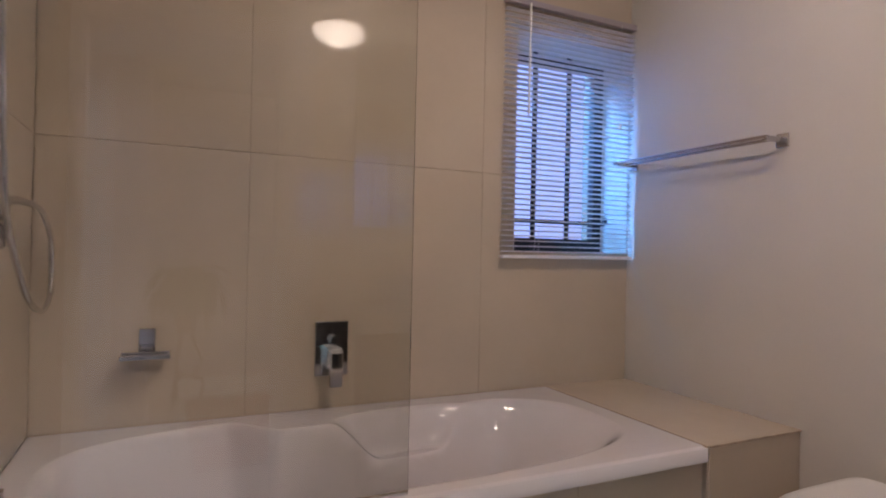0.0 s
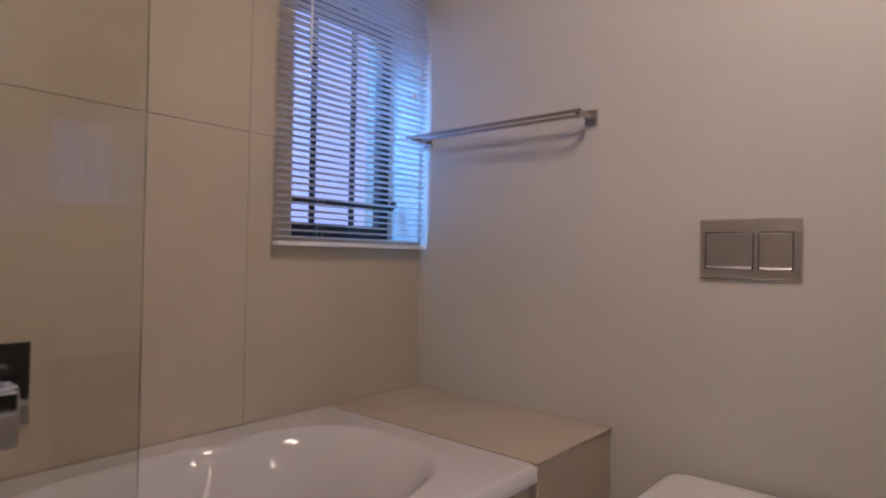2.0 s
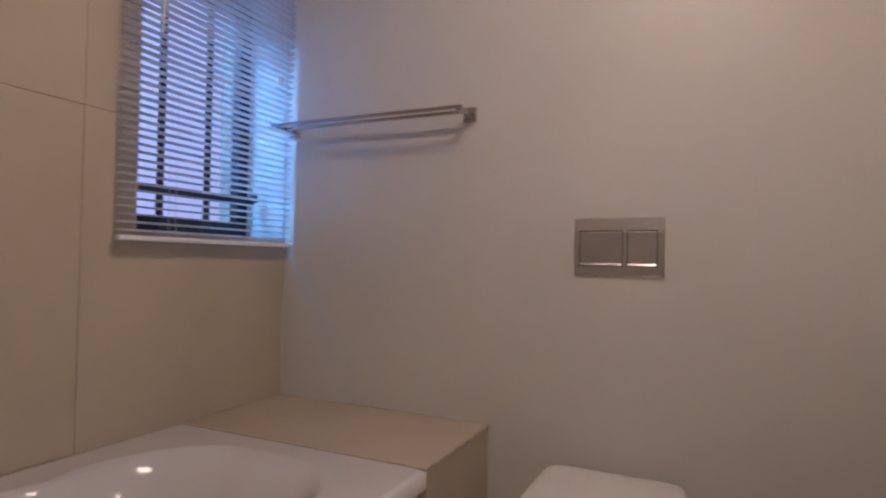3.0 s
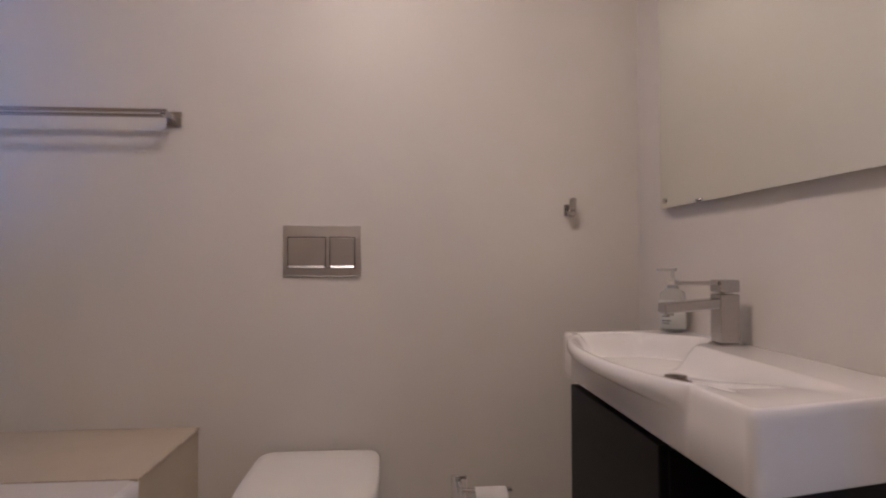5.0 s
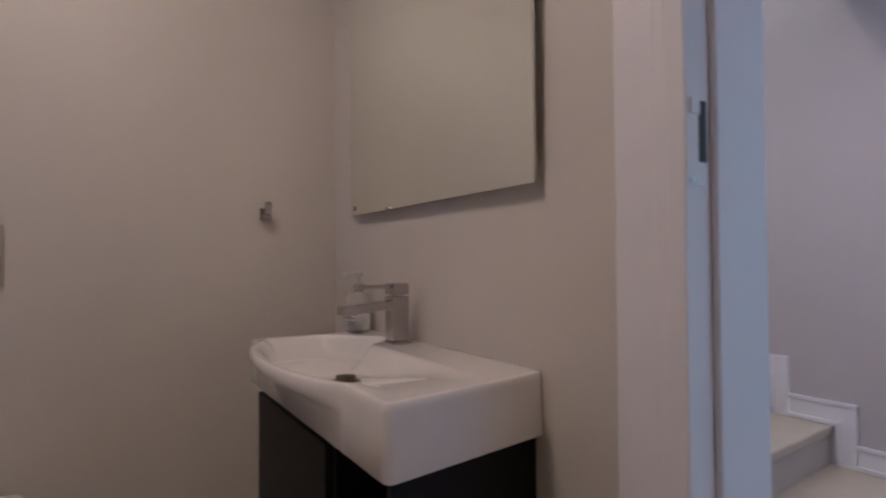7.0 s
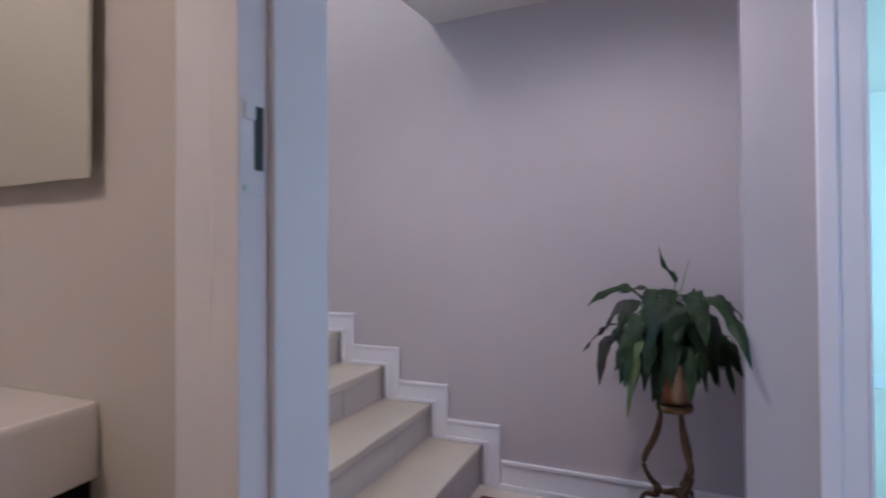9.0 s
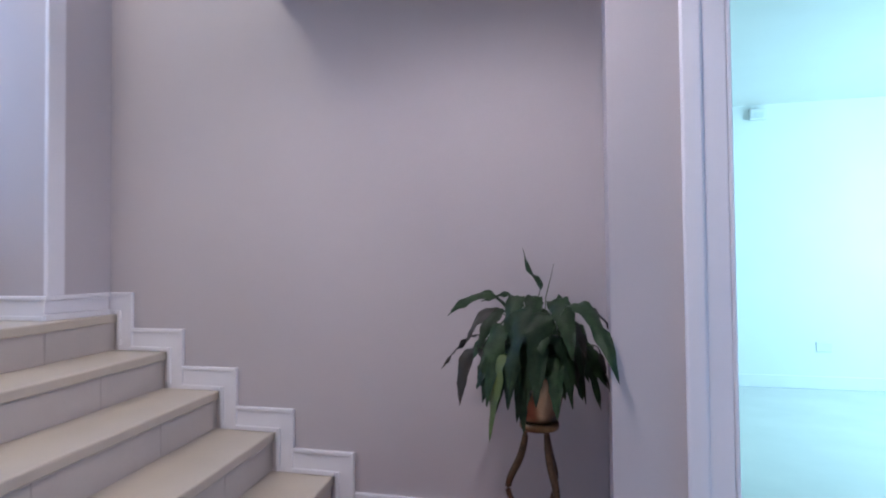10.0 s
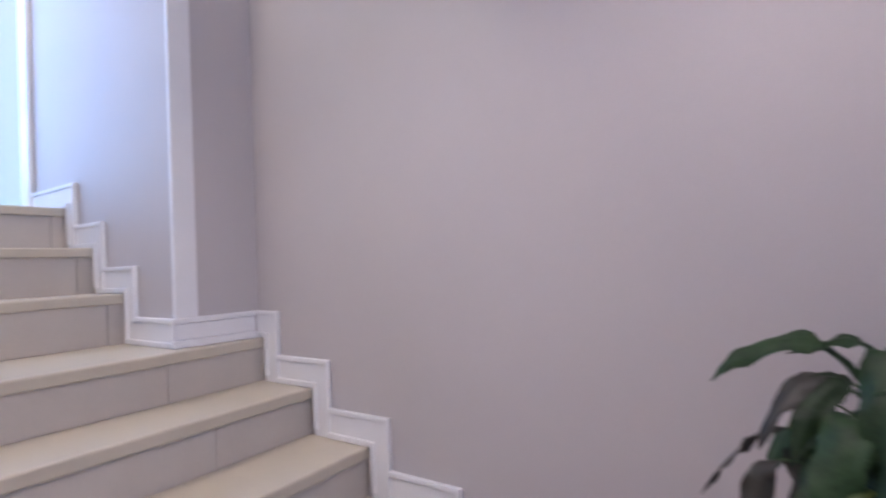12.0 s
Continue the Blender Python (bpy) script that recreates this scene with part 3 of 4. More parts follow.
ledge = setting("bath_ledge", boxes((TX1 + 0.012, TY0 + 0.013, 0, XE, YN, TZ - 0.009)), GROUT, "tiled ledge at the end of the bath")
part("tile", boxes((TX1 + 0.004, TY0 + 0.004, TZ - 0.0088, XE - 0.001, YN - 0.001, TZ + 0.001), bevel=0.0015, seg=1), TILE, ledge)
part("tile", boxes((TX1 + 0.013, TY0 + 0.006, 0, XE - 0.001, TY0 + 0.0128, TZ - 0.0095), bevel=0.001, seg=1), TILE, ledge)
part("sealant", boxes((TX1 - 0.001, TY0 + 0.002, TZ - 0.004, TX1 + 0.0038, YN - 0.002, TZ + 0.0016), bevel=0.001, seg=1), SEAL, ledge, "brown joint")
part("sealant", boxes((TX1 + 0.010, TY0 + 0.0005, TZ - 0.006, XE - 0.001, TY0 + 0.0038, TZ + 0.0002), bevel=0.001, seg=1), SEAL, ledge, "brown edge strip")
part("sealant", boxes((TX0, YN - 0.0022, TZ - 0.002, TX1, YN - 0.0003, TZ + 0.0016), bevel=0.001, seg=1), SEAL, ledge, "brown joint")

# ---- glass screen ----
scr = thing("shower_screen", ((XW + 0.412) / 2, 1.455, TZ), "frameless clear glass shower screen on the bath rim", "shower screen")
sw = (0.412 - XW) / 2
g = part("pane", boxes((-sw + 0.012, -0.004, 0.008, sw, 0.004, 1.45), bevel=0.001, seg=1), GLASS, scr)
g.visible_shadow = False
part("bottom_seal", boxes((-sw + 0.012, -0.0065, 0.0005, sw, 0.0065, 0.0079), bevel=0.001, seg=1), CHROME, scr, "chrome bottom strip")
for z in (0.085, 1.25):
    part("hinge_clamp", boxes((-sw + 0.012, -0.0135, z, -sw + 0.105, 0.0135, z + 0.045), bevel=0.003), CHROME, scr)
part("wall_channel", boxes((-sw + 0.001, -0.012, 0.0005, -sw + 0.0118, 0.012, 1.45), bevel=0.002, seg=1), CHROME, scr)

# ---- bath mixer, spout, shower ----
mx = thing("bath_mixer", (0.432, YN, 0.79), "chrome wall-mounted bath mixer with a lever", "mixer tap")
part("plate", boxes((-0.060, -0.010, -0.096, 0.060, -0.0005, 0.098), bevel=0.003), CHROME, mx)
part("knob", cyl(bmesh.new(), (0.004, -0.040, 0.032), (0.004, -0.0102, 0.032), 0.016, 0.018), CHROME, mx)
part("body", boxes((-0.026, -0.062, -0.058, 0.026, -0.0102, 0.008), bevel=0.004), CHROME, mx)
part("lever", boxes((-0.022, -0.084, -0.122, 0.022, -0.0622, 0.000), bevel=0.004), CHROME, mx)
sp = thing("soap_dish", (-0.152, YN, 0.81), "chrome wall-mounted soap dish rack", "soap dish")
part("plate", boxes((-0.026, -0.012, -0.006, 0.022, -0.0005, 0.074), bevel=0.003), CHROME, sp)
part("arm", boxes((-0.018, -0.050, 0.004, 0.014, -0.0122, 0.022), bevel=0.003), CHROME, sp)
for y in (-0.118, -0.052):
    part("rail", boxes((-0.072, y, -0.006, 0.064, y + 0.012, 0.008), bevel=0.003), CHROME, sp)
for x in (-0.073, 0.055):
    part("end_bar", boxes((x, -0.1058, -0.010, x + 0.010, -0.0522, 0.004), bevel=0.003), CHROME, sp)
part("tray", boxes((-0.0628, -0.1055, -0.004, 0.0548, -0.0525, 0.000), bevel=0.001), CHROME, sp)

hs = thing("hand_shower", (XW, 1.70, 1.15), "chrome hand shower hose looped on the tiled wall", "shower hose")
part("holder", boxes((0.0005, -0.06, -0.02, 0.045, 0.045, 0.035), bevel=0.006), CHROME, hs)
bm = bmesh.new()
pts = smooth_curve([(0.05, -0.075, 0.95), (0.05, -0.07, 0.55), (0.05, -0.04, 0.20), (0.052, -0.002, 0.05), (0.055, 0.058, -0.03), (0.06, 0.17, -0.134), (0.06, 0.325, -0.183), (0.058, 0.455, -0.170), (0.055, 0.515, -0.095), (0.055, 0.49, 0.005),
                    (0.055, 0.35, 0.078), (0.052, 0.145, 0.09), (0.05, 0.025, 0.081), (0.03, 0.0, 0.03)], 260)
tube(bm, pts, [0.0085 if k % 2 else 0.0074 for k in range(260)], n=10)
part("hose", bm, CHROME, hs, "ribbed chrome hose", smooth=True)

# ---- towel rail ----
rail = thing("towel_rail", (XE, 1.86, 1.548), "chrome double towel rail with square brackets", "towel rail")
for y in (-0.350, 0.350):
    br = part("bracket", boxes((-0.010, y - 0.022, -0.024, -0.0005, y + 0.022, 0.024), bevel=0.002), SATIN, rail)
    part("arm", boxes((-0.098, y - 0.008, -0.008, -0.0102, y + 0.008, 0.009), bevel=0.002), SATIN, br)
part("bar", boxes((-0.110, -0.366, -0.004, -0.098, 0.372, 0.008), bevel=0.003), SATIN, rail)
part("bar", boxes((-0.058, -0.3415, -0.006, -0.046, 0.3415, 0.006), bevel=0.003), SATIN, rail)

# ---- flush plate ----
fp = thing("flush_plate", (XE, 1.048, 1.132), "satin grey dual flush plate on the wall", "flush plate")
bm = bmesh.new()
prof = [(-0.0005, -0.082), (-0.007, -0.082), (-0.010, -0.078), (-0.0125, -0.055), (-0.0135, 0.0), (-0.0130, 0.046), (-0.0092, 0.079), (-0.006, 0.082), (-0.0005, 0.082)]
ends = [[bm.verts.new((x, y, z)) for x, z in prof] for y in (-0.123, 0.123)]
for k in range(len(prof) - 1):
    bm.faces.new((ends[0][k], ends[0][k + 1], ends[1][k + 1], ends[1][k]))
bm.faces.new(ends[0])
bm.faces.new(ends[1][::-1])
bmesh.ops.recalc_face_normals(bm, faces=bm.faces[:])
part("plate", bm, BRUSHED, fp)
for y0, y1 in ((-0.010, 0.106), (-0.102, -0.026)):
    bt = part("button", boxes((-0.0158, y0, -0.046, -0.0105, y1, 0.043), bevel=0.0012), BRUSHED, fp)
    bm = bmesh.new()
    c = [bm.verts.new((x, y, z)) for y in (y0 + 0.001, y1 - 0.001) for x, z in ((-0.0150, -0.0465), (-0.0182, -0.0530), (-0.0125, -0.0535))]
    for q in ((0, 1, 4, 3), (1, 2, 5, 4), (2, 0, 3, 5), (0, 2, 1), (3, 4, 5)):
        bm.faces.new([c[i] for i in q])
    bmesh.ops.recalc_face_normals(bm, faces=bm.faces[:])
    part("edge", bm, SATIN, bt, "bright lower edge")
    # black sheet behind the button draws the shade of the joint round it
    part("gap", boxes((-0.0146, y0 - 0.0026, -0.0550, -0.0104, y1 + 0.0026, 0.0462)), BLACK, bt)

# ---- toilet ----
wc = thing("toilet", (XE, 1.045, 0), "white wall-hung toilet with a closed lid", "toilet")


def wc_ring(bm, w, front, back, z, n=40, e=2.6):
    ring = []
    for k in range(n):
        a = k * math.tau / n
        c, s = math.cos(a), math.sin(a)
        p = 2 / (e if c < 0 else 9.0)
        ring.append(bm.verts.new(((back + front) / 2 + math.copysign(abs(c) ** p, c) * (back - front) / 2, math.copysign(abs(s) ** (2 / 9.0 if c > 0 else 2 / 3.2), s) * w / 2, z)))
    return ring


def skin(bm, rings):
    for a, b in zip(rings, rings[1:]):
        n = len(a)
        for k in range(n):
            bm.faces.new((a[k], a[(k + 1) % n], b[(k + 1) % n], b[k]))
    bm.faces.new(rings[0][::-1])
    bm.faces.new(rings[-1])
    bmesh.ops.recalc_face_normals(bm, faces=bm.faces[:])


bm = bmesh.new()
skin(bm, [wc_ring(bm, w, f, -0.001, z) for w, f, z in ((0.20, -0.30, 0.10), (0.26, -0.40, 0.18), (0.34, -0.51, 0.34), (0.358, -0.53, 0.448))])
part("pan", bm, CERAMIC, wc, smooth=True)
bm = bmesh.new()
skin(bm, [wc_ring(bm, w, f, -0.045, z) for w, f, z in ((0.36, -0.535, 0.4485), (0.366, -0.54, 0.456), (0.364, -0.538, 0.468))])
part("seat", bm, PLASTIC, wc, smooth=False)
bm = bmesh.new()
skin(bm, [wc_ring(bm, w, f, b, z) for w, f, b, z in ((0.364, -0.538, -0.044, 0.4692), (0.372, -0.543, -0.042, 0.476), (0.370, -0.541, -0.043, 0.502), (0.360, -0.532, -0.048, 0.511), (0.32, -0.48, -0.07, 0.515))])
part("lid", bm, PLASTIC, wc, smooth=True)

# ---- paper holder, hook ----
ph = thing("toilet_roll_holder", (XE, 0.535, 0.36), "chrome toilet roll holder on the wall", "roll holder")
part("plate", boxes((-0.008, 0.050, -0.03, -0.0005, 0.100, 0.045), bevel=0.002), CHROME, ph)
part("arm", boxes((-0.075, 0.070, 0.005, -0.0082, 0.082, 0.035), bevel=0.003), CHROME, ph)
part("rod", cyl(bmesh.new(), (-0.068, 0.07, 0.02), (-0.068, -0.085, 0.02), 0.008), CHROME, ph)
roll = thing("toilet_roll", (XE - 0.068, 0.535, 0.335), "white toilet paper roll on its holder", "toilet roll")
part("paper", lathe(bmesh.new(), (0, 0, 0), [(0.022, -0.05), (0.052, -0.05), (0.053, -0.048), (0.053, 0.048), (0.052, 0.05), (0.022, 0.05)], 32), PAPER, roll).matrix_basis = pose(0, -0.018, 0, 90, 0, 0)
hk = thing("robe_hook", (XE, 0.240, 1.266), "small chrome robe hook on the wall", "hook")
part("plate", boxes((-0.008, -0.018, -0.020, -0.0005, 0.018, 0.020), bevel=0.002), SATIN, hk)
part("prong", boxes((-0.045, -0.014, -0.018, -0.0082, 0.012, -0.002), bevel=0.004), SATIN, hk)
part("tip", boxes((-0.050, -0.012, -0.0018, -0.036, 0.010, 0.038), bevel=0.004), SATIN, hk)

# ---- vanity ----
VX0, VX1, VY, VZ0, VZ1 = 0.635, 1.475, 0.347, 0.785, 0.905
van = thing("vanity_cabinet", ((VX0 + VX1) / 2, 0, 0), "black-stained wooden vanity cabinet under the basin", "cabinet")
vw = (VX1 - VX0) / 2
VS = -0.105                                 # edge of the door, the open niche beyond it


def leaning(bm):
    """The end by the doorway slants with the basin."""
    for v in bm.verts:
        if v.co.x < -vw + 0.05:
            v.co.x += 0.075 * (1 - v.co.y / VY)
    return bm


for nm, row in (("side_panel", (-vw + 0.012, 0.001, 0.14, -vw + 0.030, VY - 0.012, VZ0 - 0.001)), ("side_panel", (vw - 0.020, 0.001, 0.14, vw - 0.002, VY - 0.030, VZ0 - 0.001)),
                ("divider", (VS - 0.018, 0.014, 0.1585, VS, VY - 0.030, VZ0 - 0.030)), ("base_panel", (-vw + 0.112, 0.014, 0.14, vw - 0.0205, VY - 0.030, 0.158)),
                ("top_rail", (-vw + 0.112, 0.014, VZ0 - 0.0295, vw - 0.0205, VY - 0.040, VZ0 - 0.0012)), ("back_panel", (-vw + 0.112, 0.001, 0.14, vw - 0.0205, 0.0138, VZ0 - 0.001)),
                ("shelf", (-vw + 0.112, 0.014, 0.45, VS - 0.0185, VY - 0.050, 0.468))):
    part(nm, leaning(boxes(row, bevel=0.0015, seg=1)), DARKWOOD, van)
part("plinth", boxes((-vw + 0.10, 0.001, 0.0, vw - 0.04, VY - 0.09, 0.1398)), DARKWOOD, van)
part("door", boxes((VS - 0.012, VY - 0.0298, 0.15, vw - 0.004, VY - 0.011, VZ0 - 0.022), bevel=0.002), DARKWOOD, van)
basin = thing("washbasin", ((VX0 + VX1) / 2, 0, VZ0), "white ceramic washbasin with a bowed front on the vanity", "basin")
bm = bmesh.new()
H = VZ1 - VZ0
NXg, NYg = 168, 84


def basin_side(v):
    """Left and right ends, narrowing slightly towards the wall; v from wall to front."""
    return -vw + 0.075 * (1 - v), vw


def bow(x):
    u = (x - 0.048) / 0.308
    return 0.066 * max(0.0, 1 - u * u) ** 0.72 if abs(u) < 1 else 0.0


def bowl_depth(x, y):
    """A bowl with steep walls at its round end, rising gently towards the flat deck, and a plinth for the tap."""
    fr = VY + bow(x) - 0.010
    back = 0.036 + 0.084 * ease((0.215 - x) / 0.075) + 0.095 * ease((x - 0.26) / 0.12)
    ends = ease((0.400 - x) / 0.060) * ease((x + 0.385) / 0.50)
    return 0.058 * ends * ease((y - back) / 0.060) * ease((fr - y) / 0.045)


gridv = []
for j in range(NYg + 1):
    v = j / NYg
    row = []
    for i in range(NXg + 1):
        l, r = basin_side(v)
        x = l + (r - l) * i / NXg
        y = v * (VY + bow(x))
        y = max(y, 0.001)
        row.append(bm.verts.new((x, y, H - bowl_depth(x, y))))
    gridv.append(row)
for j in range(NYg):
    for i in range(NXg):
        bm.faces.new((gridv[j][i], gridv[j][i + 1], gridv[j + 1][i + 1], gridv[j + 1][i]))
# rounded lip and sides
rim = gridv[0] + [gridv[j][NXg] for j in range(1, NYg + 1)] + gridv[NYg][::-1][1:] + [gridv[j][0] for j in range(NYg - 1, 0, -1)]


def inset(p, z):
    y = p.y
    if y > VY - 0.001:
        lift_k = max(0.0, min(1.0, (z - 0.066) / 0.030))
        y = VY + (y - VY) * lift_k ** 0.5
    return (p.x, y, z)


left = {gridv[j][0] for j in range(NYg + 1)}
right = {gridv[j][NXg] for j in range(NYg + 1)}
front = set(gridv[NYg])
prev = rim
for z, o in ((H - 0.004, 0.004), (H - 0.014, 0.006), (H - 0.026, 0.006), (H - 0.038, 0.006), (H - 0.046, 0.006), (H - 0.051, 0.006), (0.004, 0.006), (0.0005, 0.002)):
    cur = []
    for p in rim:
        q = inset(p.co, z)
        cur.append(bm.verts.new((q[0] + (o if p in right else -o if p in left else 0), q[1] + (o if p in front else 0), z)))
    for k in range(len(rim)):
        bm.faces.new((prev[k], prev[(k + 1) % len(rim)], cur[(k + 1) % len(rim)], cur[k]))
    prev = cur
bm.faces.new(prev[::-1])
bmesh.ops.recalc_face_normals(bm, faces=bm.faces[:])
RC = 0.020                                   # rounded upright corner towards the room
qx, qy = -vw - 0.006 + RC, VY + 0.006 - RC
for v in bm.verts:
    ex, ey = v.co.x - qx, v.co.y - qy
    if ex < 0 < ey:
        f = max(-ex, ey) / math.hypot(ex, ey)
        v.co.x, v.co.y = qx + ex * f, qy + ey * f
part("bowl", bm, CERAMIC, basin, smooth=True)
dr = part("drain", lathe(bmesh.new(), loc(basin, (1.02, 0.262, VZ1 - 0.0465)), [(0.030, 0), (0.031, 0.004), (0.022, 0.007), (0.021, 0.014), (0.004, 0.016)], 24), PLUG, basin, "dark metal drain plug", smooth=False)

# ---- basin mixer ----
tap = thing("basin_mixer", (1.185, 0.062, VZ1), "square chrome basin mixer tap", "tap")
bm = boxes((-0.027, -0.027, 0.0, 0.027, 0.027, 0.006), bevel=0.002)
part("base", bm, SATIN, tap)
bm = boxes((-0.023, -0.023, 0.0062, 0.023, 0.023, 0.118), bevel=0.003)
part("column", bm, SATIN, tap)
bm = boxes((-0.021, 0.018, 0.085, 0.021, 0.150, 0.108), bevel=0.003)
for v in bm.verts:
    if v.co.y > 0.1:
        v.co.z -= 0.010
spt = part("spout", bm, SATIN, tap)
part("aerator", cyl(bmesh.new(), (0, 0.134, 0.070), (0, 0.134, 0.0748), 0.011, n=16), CHROME, spt)
part("cap", boxes((-0.023, -0.023, 0.122, 0.023, 0.023, 0.150), bevel=0.003), SATIN, tap)
part("neck", cyl(bmesh.new(), (0, 0, 0.1182), (0, 0, 0.1218), 0.017), CHROME, tap)
part("lever", boxes((-0.018, 0.0232, 0.138, 0.018, 0.112, 0.147), bevel=0.003), SATIN, tap)

# ---- soap bottle ----
sb = thing("soap_bottle", (1.450, 0.056, VZ1), "clear soap dispenser bottle with a pump on the basin", "bottle")
part("body", lathe(bmesh.new(), (0, 0, 0), [(0.028, 0.0005), (0.031, 0.004), (0.031, 0.118), (0.028, 0.130), (0.016, 0.140), (0.013, 0.152)], 28), BOTTLE, sb, smooth=True)
part("liquid", lathe(bmesh.new(), (0, 0, 0), [(0.026, 0.004), (0.029, 0.007), (0.029, 0.070)], 28), BOTTLE, sb, smooth=True)
lb = lathe(bmesh.new(), (0, 0, 0), [(0.0314, 0.012), (0.0314, 0.098)], 28)
part("label", lb, LABEL, sb, "pale label with small grey print", smooth=True)
for z, w in ((0.086, 0.30), (0.078, 0.22), (0.060, 0.5), (0.050, 0.35), (0.036, 0.42), (0.028, 0.3)):
    bm = bmesh.new()
    vv = []
    for q in range(7):
        a = radians(120) - w + 2 * w * q / 6
        vv.append([bm.verts.new((0.0318 * math.cos(a), 0.0318 * math.sin(a), z + d)) for d in (0, 0.003)])
    for p, q in zip(vv, vv[1:]):
        bm.faces.new((p[0], q[0], q[1], p[1]))
    part("print_line", bm, INK, sb)
part("collar", cyl(bmesh.new(), (0, 0, 0.1522), (0, 0, 0.168), 0.0145, n=20), BOTTLE, sb, "clear collar")
pump = part("pump", cyl(bmesh.new(), (0, 0, 0.1682), (0, 0, 0.196), 0.005, n=12), BOTTLE, sb)
part("nozzle", boxes((-0.009, -0.009, 0.1962, 0.009, 0.040, 0.206), bevel=0.003), BOTTLE, pump)

sb.scale = (1.06, 1.06, 0.84)

# ---- mirror ----
MX0, MX1, MZ0, MZ1 = 0.692, 1.585, 1.252, 2.16
mir = thing("wall_mirror", ((MX0 + MX1) / 2, 0, MZ0), "frameless rectangular wall mirror over the basin", "mirror")
mw = (MX1 - MX0) / 2
# black colour here puts the shadow gap behind the mirror into the board
part("backing", boxes((-mw + 0.03, 0.001, 0.03, mw - 0.03, 0.0198, MZ1 - MZ0 - 0.03)), DARKWOOD, mir, "backing board in black for the shadow gap behind the glass")
part("silvered_glass", boxes((-mw, 0.020, 0, mw, 0.0255, MZ1 - MZ0), bevel=0.0005, seg=1), MIRROR, mir)
part("clip", cyl(bmesh.new(), (mw - 0.030, 0.0256, 0.022), (mw - 0.030, 0.0285, 0.022), 0.008, n=16), SATIN, mir, "small steel mirror clip")

# ---- ceiling lamp ----
lamp = thing("ceiling_lamp", (0.78, 0.94, HB), "round opal glass ceiling lamp, lit", "ceiling lamp")
part("base", lathe(bmesh.new(), (0, 0, 0), [(0.155, -0.0005), (0.155, -0.018), (0.14, -0.022)], 40), PLASTIC, lamp)
sh = part("shade", lathe(bmesh.new(), (0, 0, 0), [(0.139, -0.0225), (0.148, -0.035), (0.140, -0.062), (0.105, -0.086), (0.05, -0.098), (0.01, -0.1)], 40), OPAL_BATH, lamp, "glowing opal shade", smooth=True)
sh.visible_shadow = False

lamp2 = thing("downlight", (LX, LY, HL), "small round recessed ceiling light over the landing, lit", "ceiling lamp")
part("trim_ring", lathe(bmesh.new(), (0, 0, 0), [(0.060, -0.0005), (0.060, -0.008), (0.052, -0.012)], 32), PLASTIC, lamp2)
s2 = part("diffuser", lathe(bmesh.new(), (0, 0, 0), [(0.045, -0.0125), (0.044, -0.022), (0.03, -0.030), (0.006, -0.033)], 32), OPAL, lamp2, "glowing diffuser", smooth=True)
s2.visible_shadow = False
# unseen globe and cable, made up to hold the added stair light
lamp3 = thing("pendant_lamp", (2.2, -0.9, 4.6), "unseen white globe added to light the stairwell, lit", "pendant lamp")
part("cable", cyl(bmesh.new(), (0, 0, -0.2), (0, 0, -0.0005), 0.004, n=8), PLASTIC, lamp3)
ball = bmesh.new()
bmesh.ops.create_uvsphere(ball, u_segments=24, v_segments=16, radius=0.31, matrix=Matrix.Translation((0, 0, -0.5)))
s3 = part("shade", ball, OPAL, lamp3, "glowing globe of the added stair light", smooth=True)
s3.visible_shadow = False

# ---- plant stand ----
PX, PY, PZ = 0.024, -1.845, 0.535
std = thing("plant_stand", (PX, PY, 0), "antique bronze plant stand with scrolled legs", "plant stand")
part("ring", lathe(bmesh.new(), (0, 0, PZ), [(0.056, -0.006), (0.064, -0.008), (0.070, 0.0), (0.069, 0.016), (0.064, 0.020), (0.052, 0.019), (0.050, -0.002)], 36), BRASS, std, "worn brass ring", smooth=True)
for k in range(3):
    a = radians(5 + 120 * k)
    ux, uy = math.cos(a), math.sin(a)
    pr = [(0.050, 0.492), (0.052, 0.455), (0.070, 0.40), (0.105, 0.34), (0.112, 0.30), (0.085, 0.25), (0.062, 0.225), (0.070, 0.195), (0.105, 0.195), (0.125, 0.165), (0.120, 0.11), (0.110, 0.06), (0.125, 0.022), (0.150, 0.012)]
    pts = smooth_curve([(ux * r, uy * r, z if z < 0.3 else 0.3 + (z - 0.3) * 1.208) for r, z in pr], 52)
    rad = [0.0095 + 0.0045 * math.sin(i / 51 * math.pi * 3) ** 2 for i in range(52)]
    lg = part("leg", tube(bmesh.new(), pts, rad, n=9), BRONZE, std, smooth=True)
    part("foot", lathe(bmesh.new(), (ux * 0.150, uy * 0.150, 0), [(0.012, 0.0008), (0.017, 0.006), (0.015, 0.017), (0.006, 0.023)], 14), BRONZE, lg, smooth=True)
    knot = bmesh.new()
    bmesh.ops.create_uvsphere(knot, u_segments=12, v_segments=8, radius=0.017, matrix=Matrix.Translation((ux * 0.064, uy * 0.064, 0.222)))
    part("scroll", knot, BRONZE, lg, smooth=True)
knot = bmesh.new()
for k in range(3):
    a = radians(5 + 120 * k)
    tube(knot, [(0, 0, 0.215), (math.cos(a) * 0.035, math.sin(a) * 0.035, 0.208), (math.cos(a) * 0.066, math.sin(a) * 0.066, 0.218)], [0.016, 0.011, 0.009], n=8)
part("stretcher", knot, BRONZE, std, smooth=True)

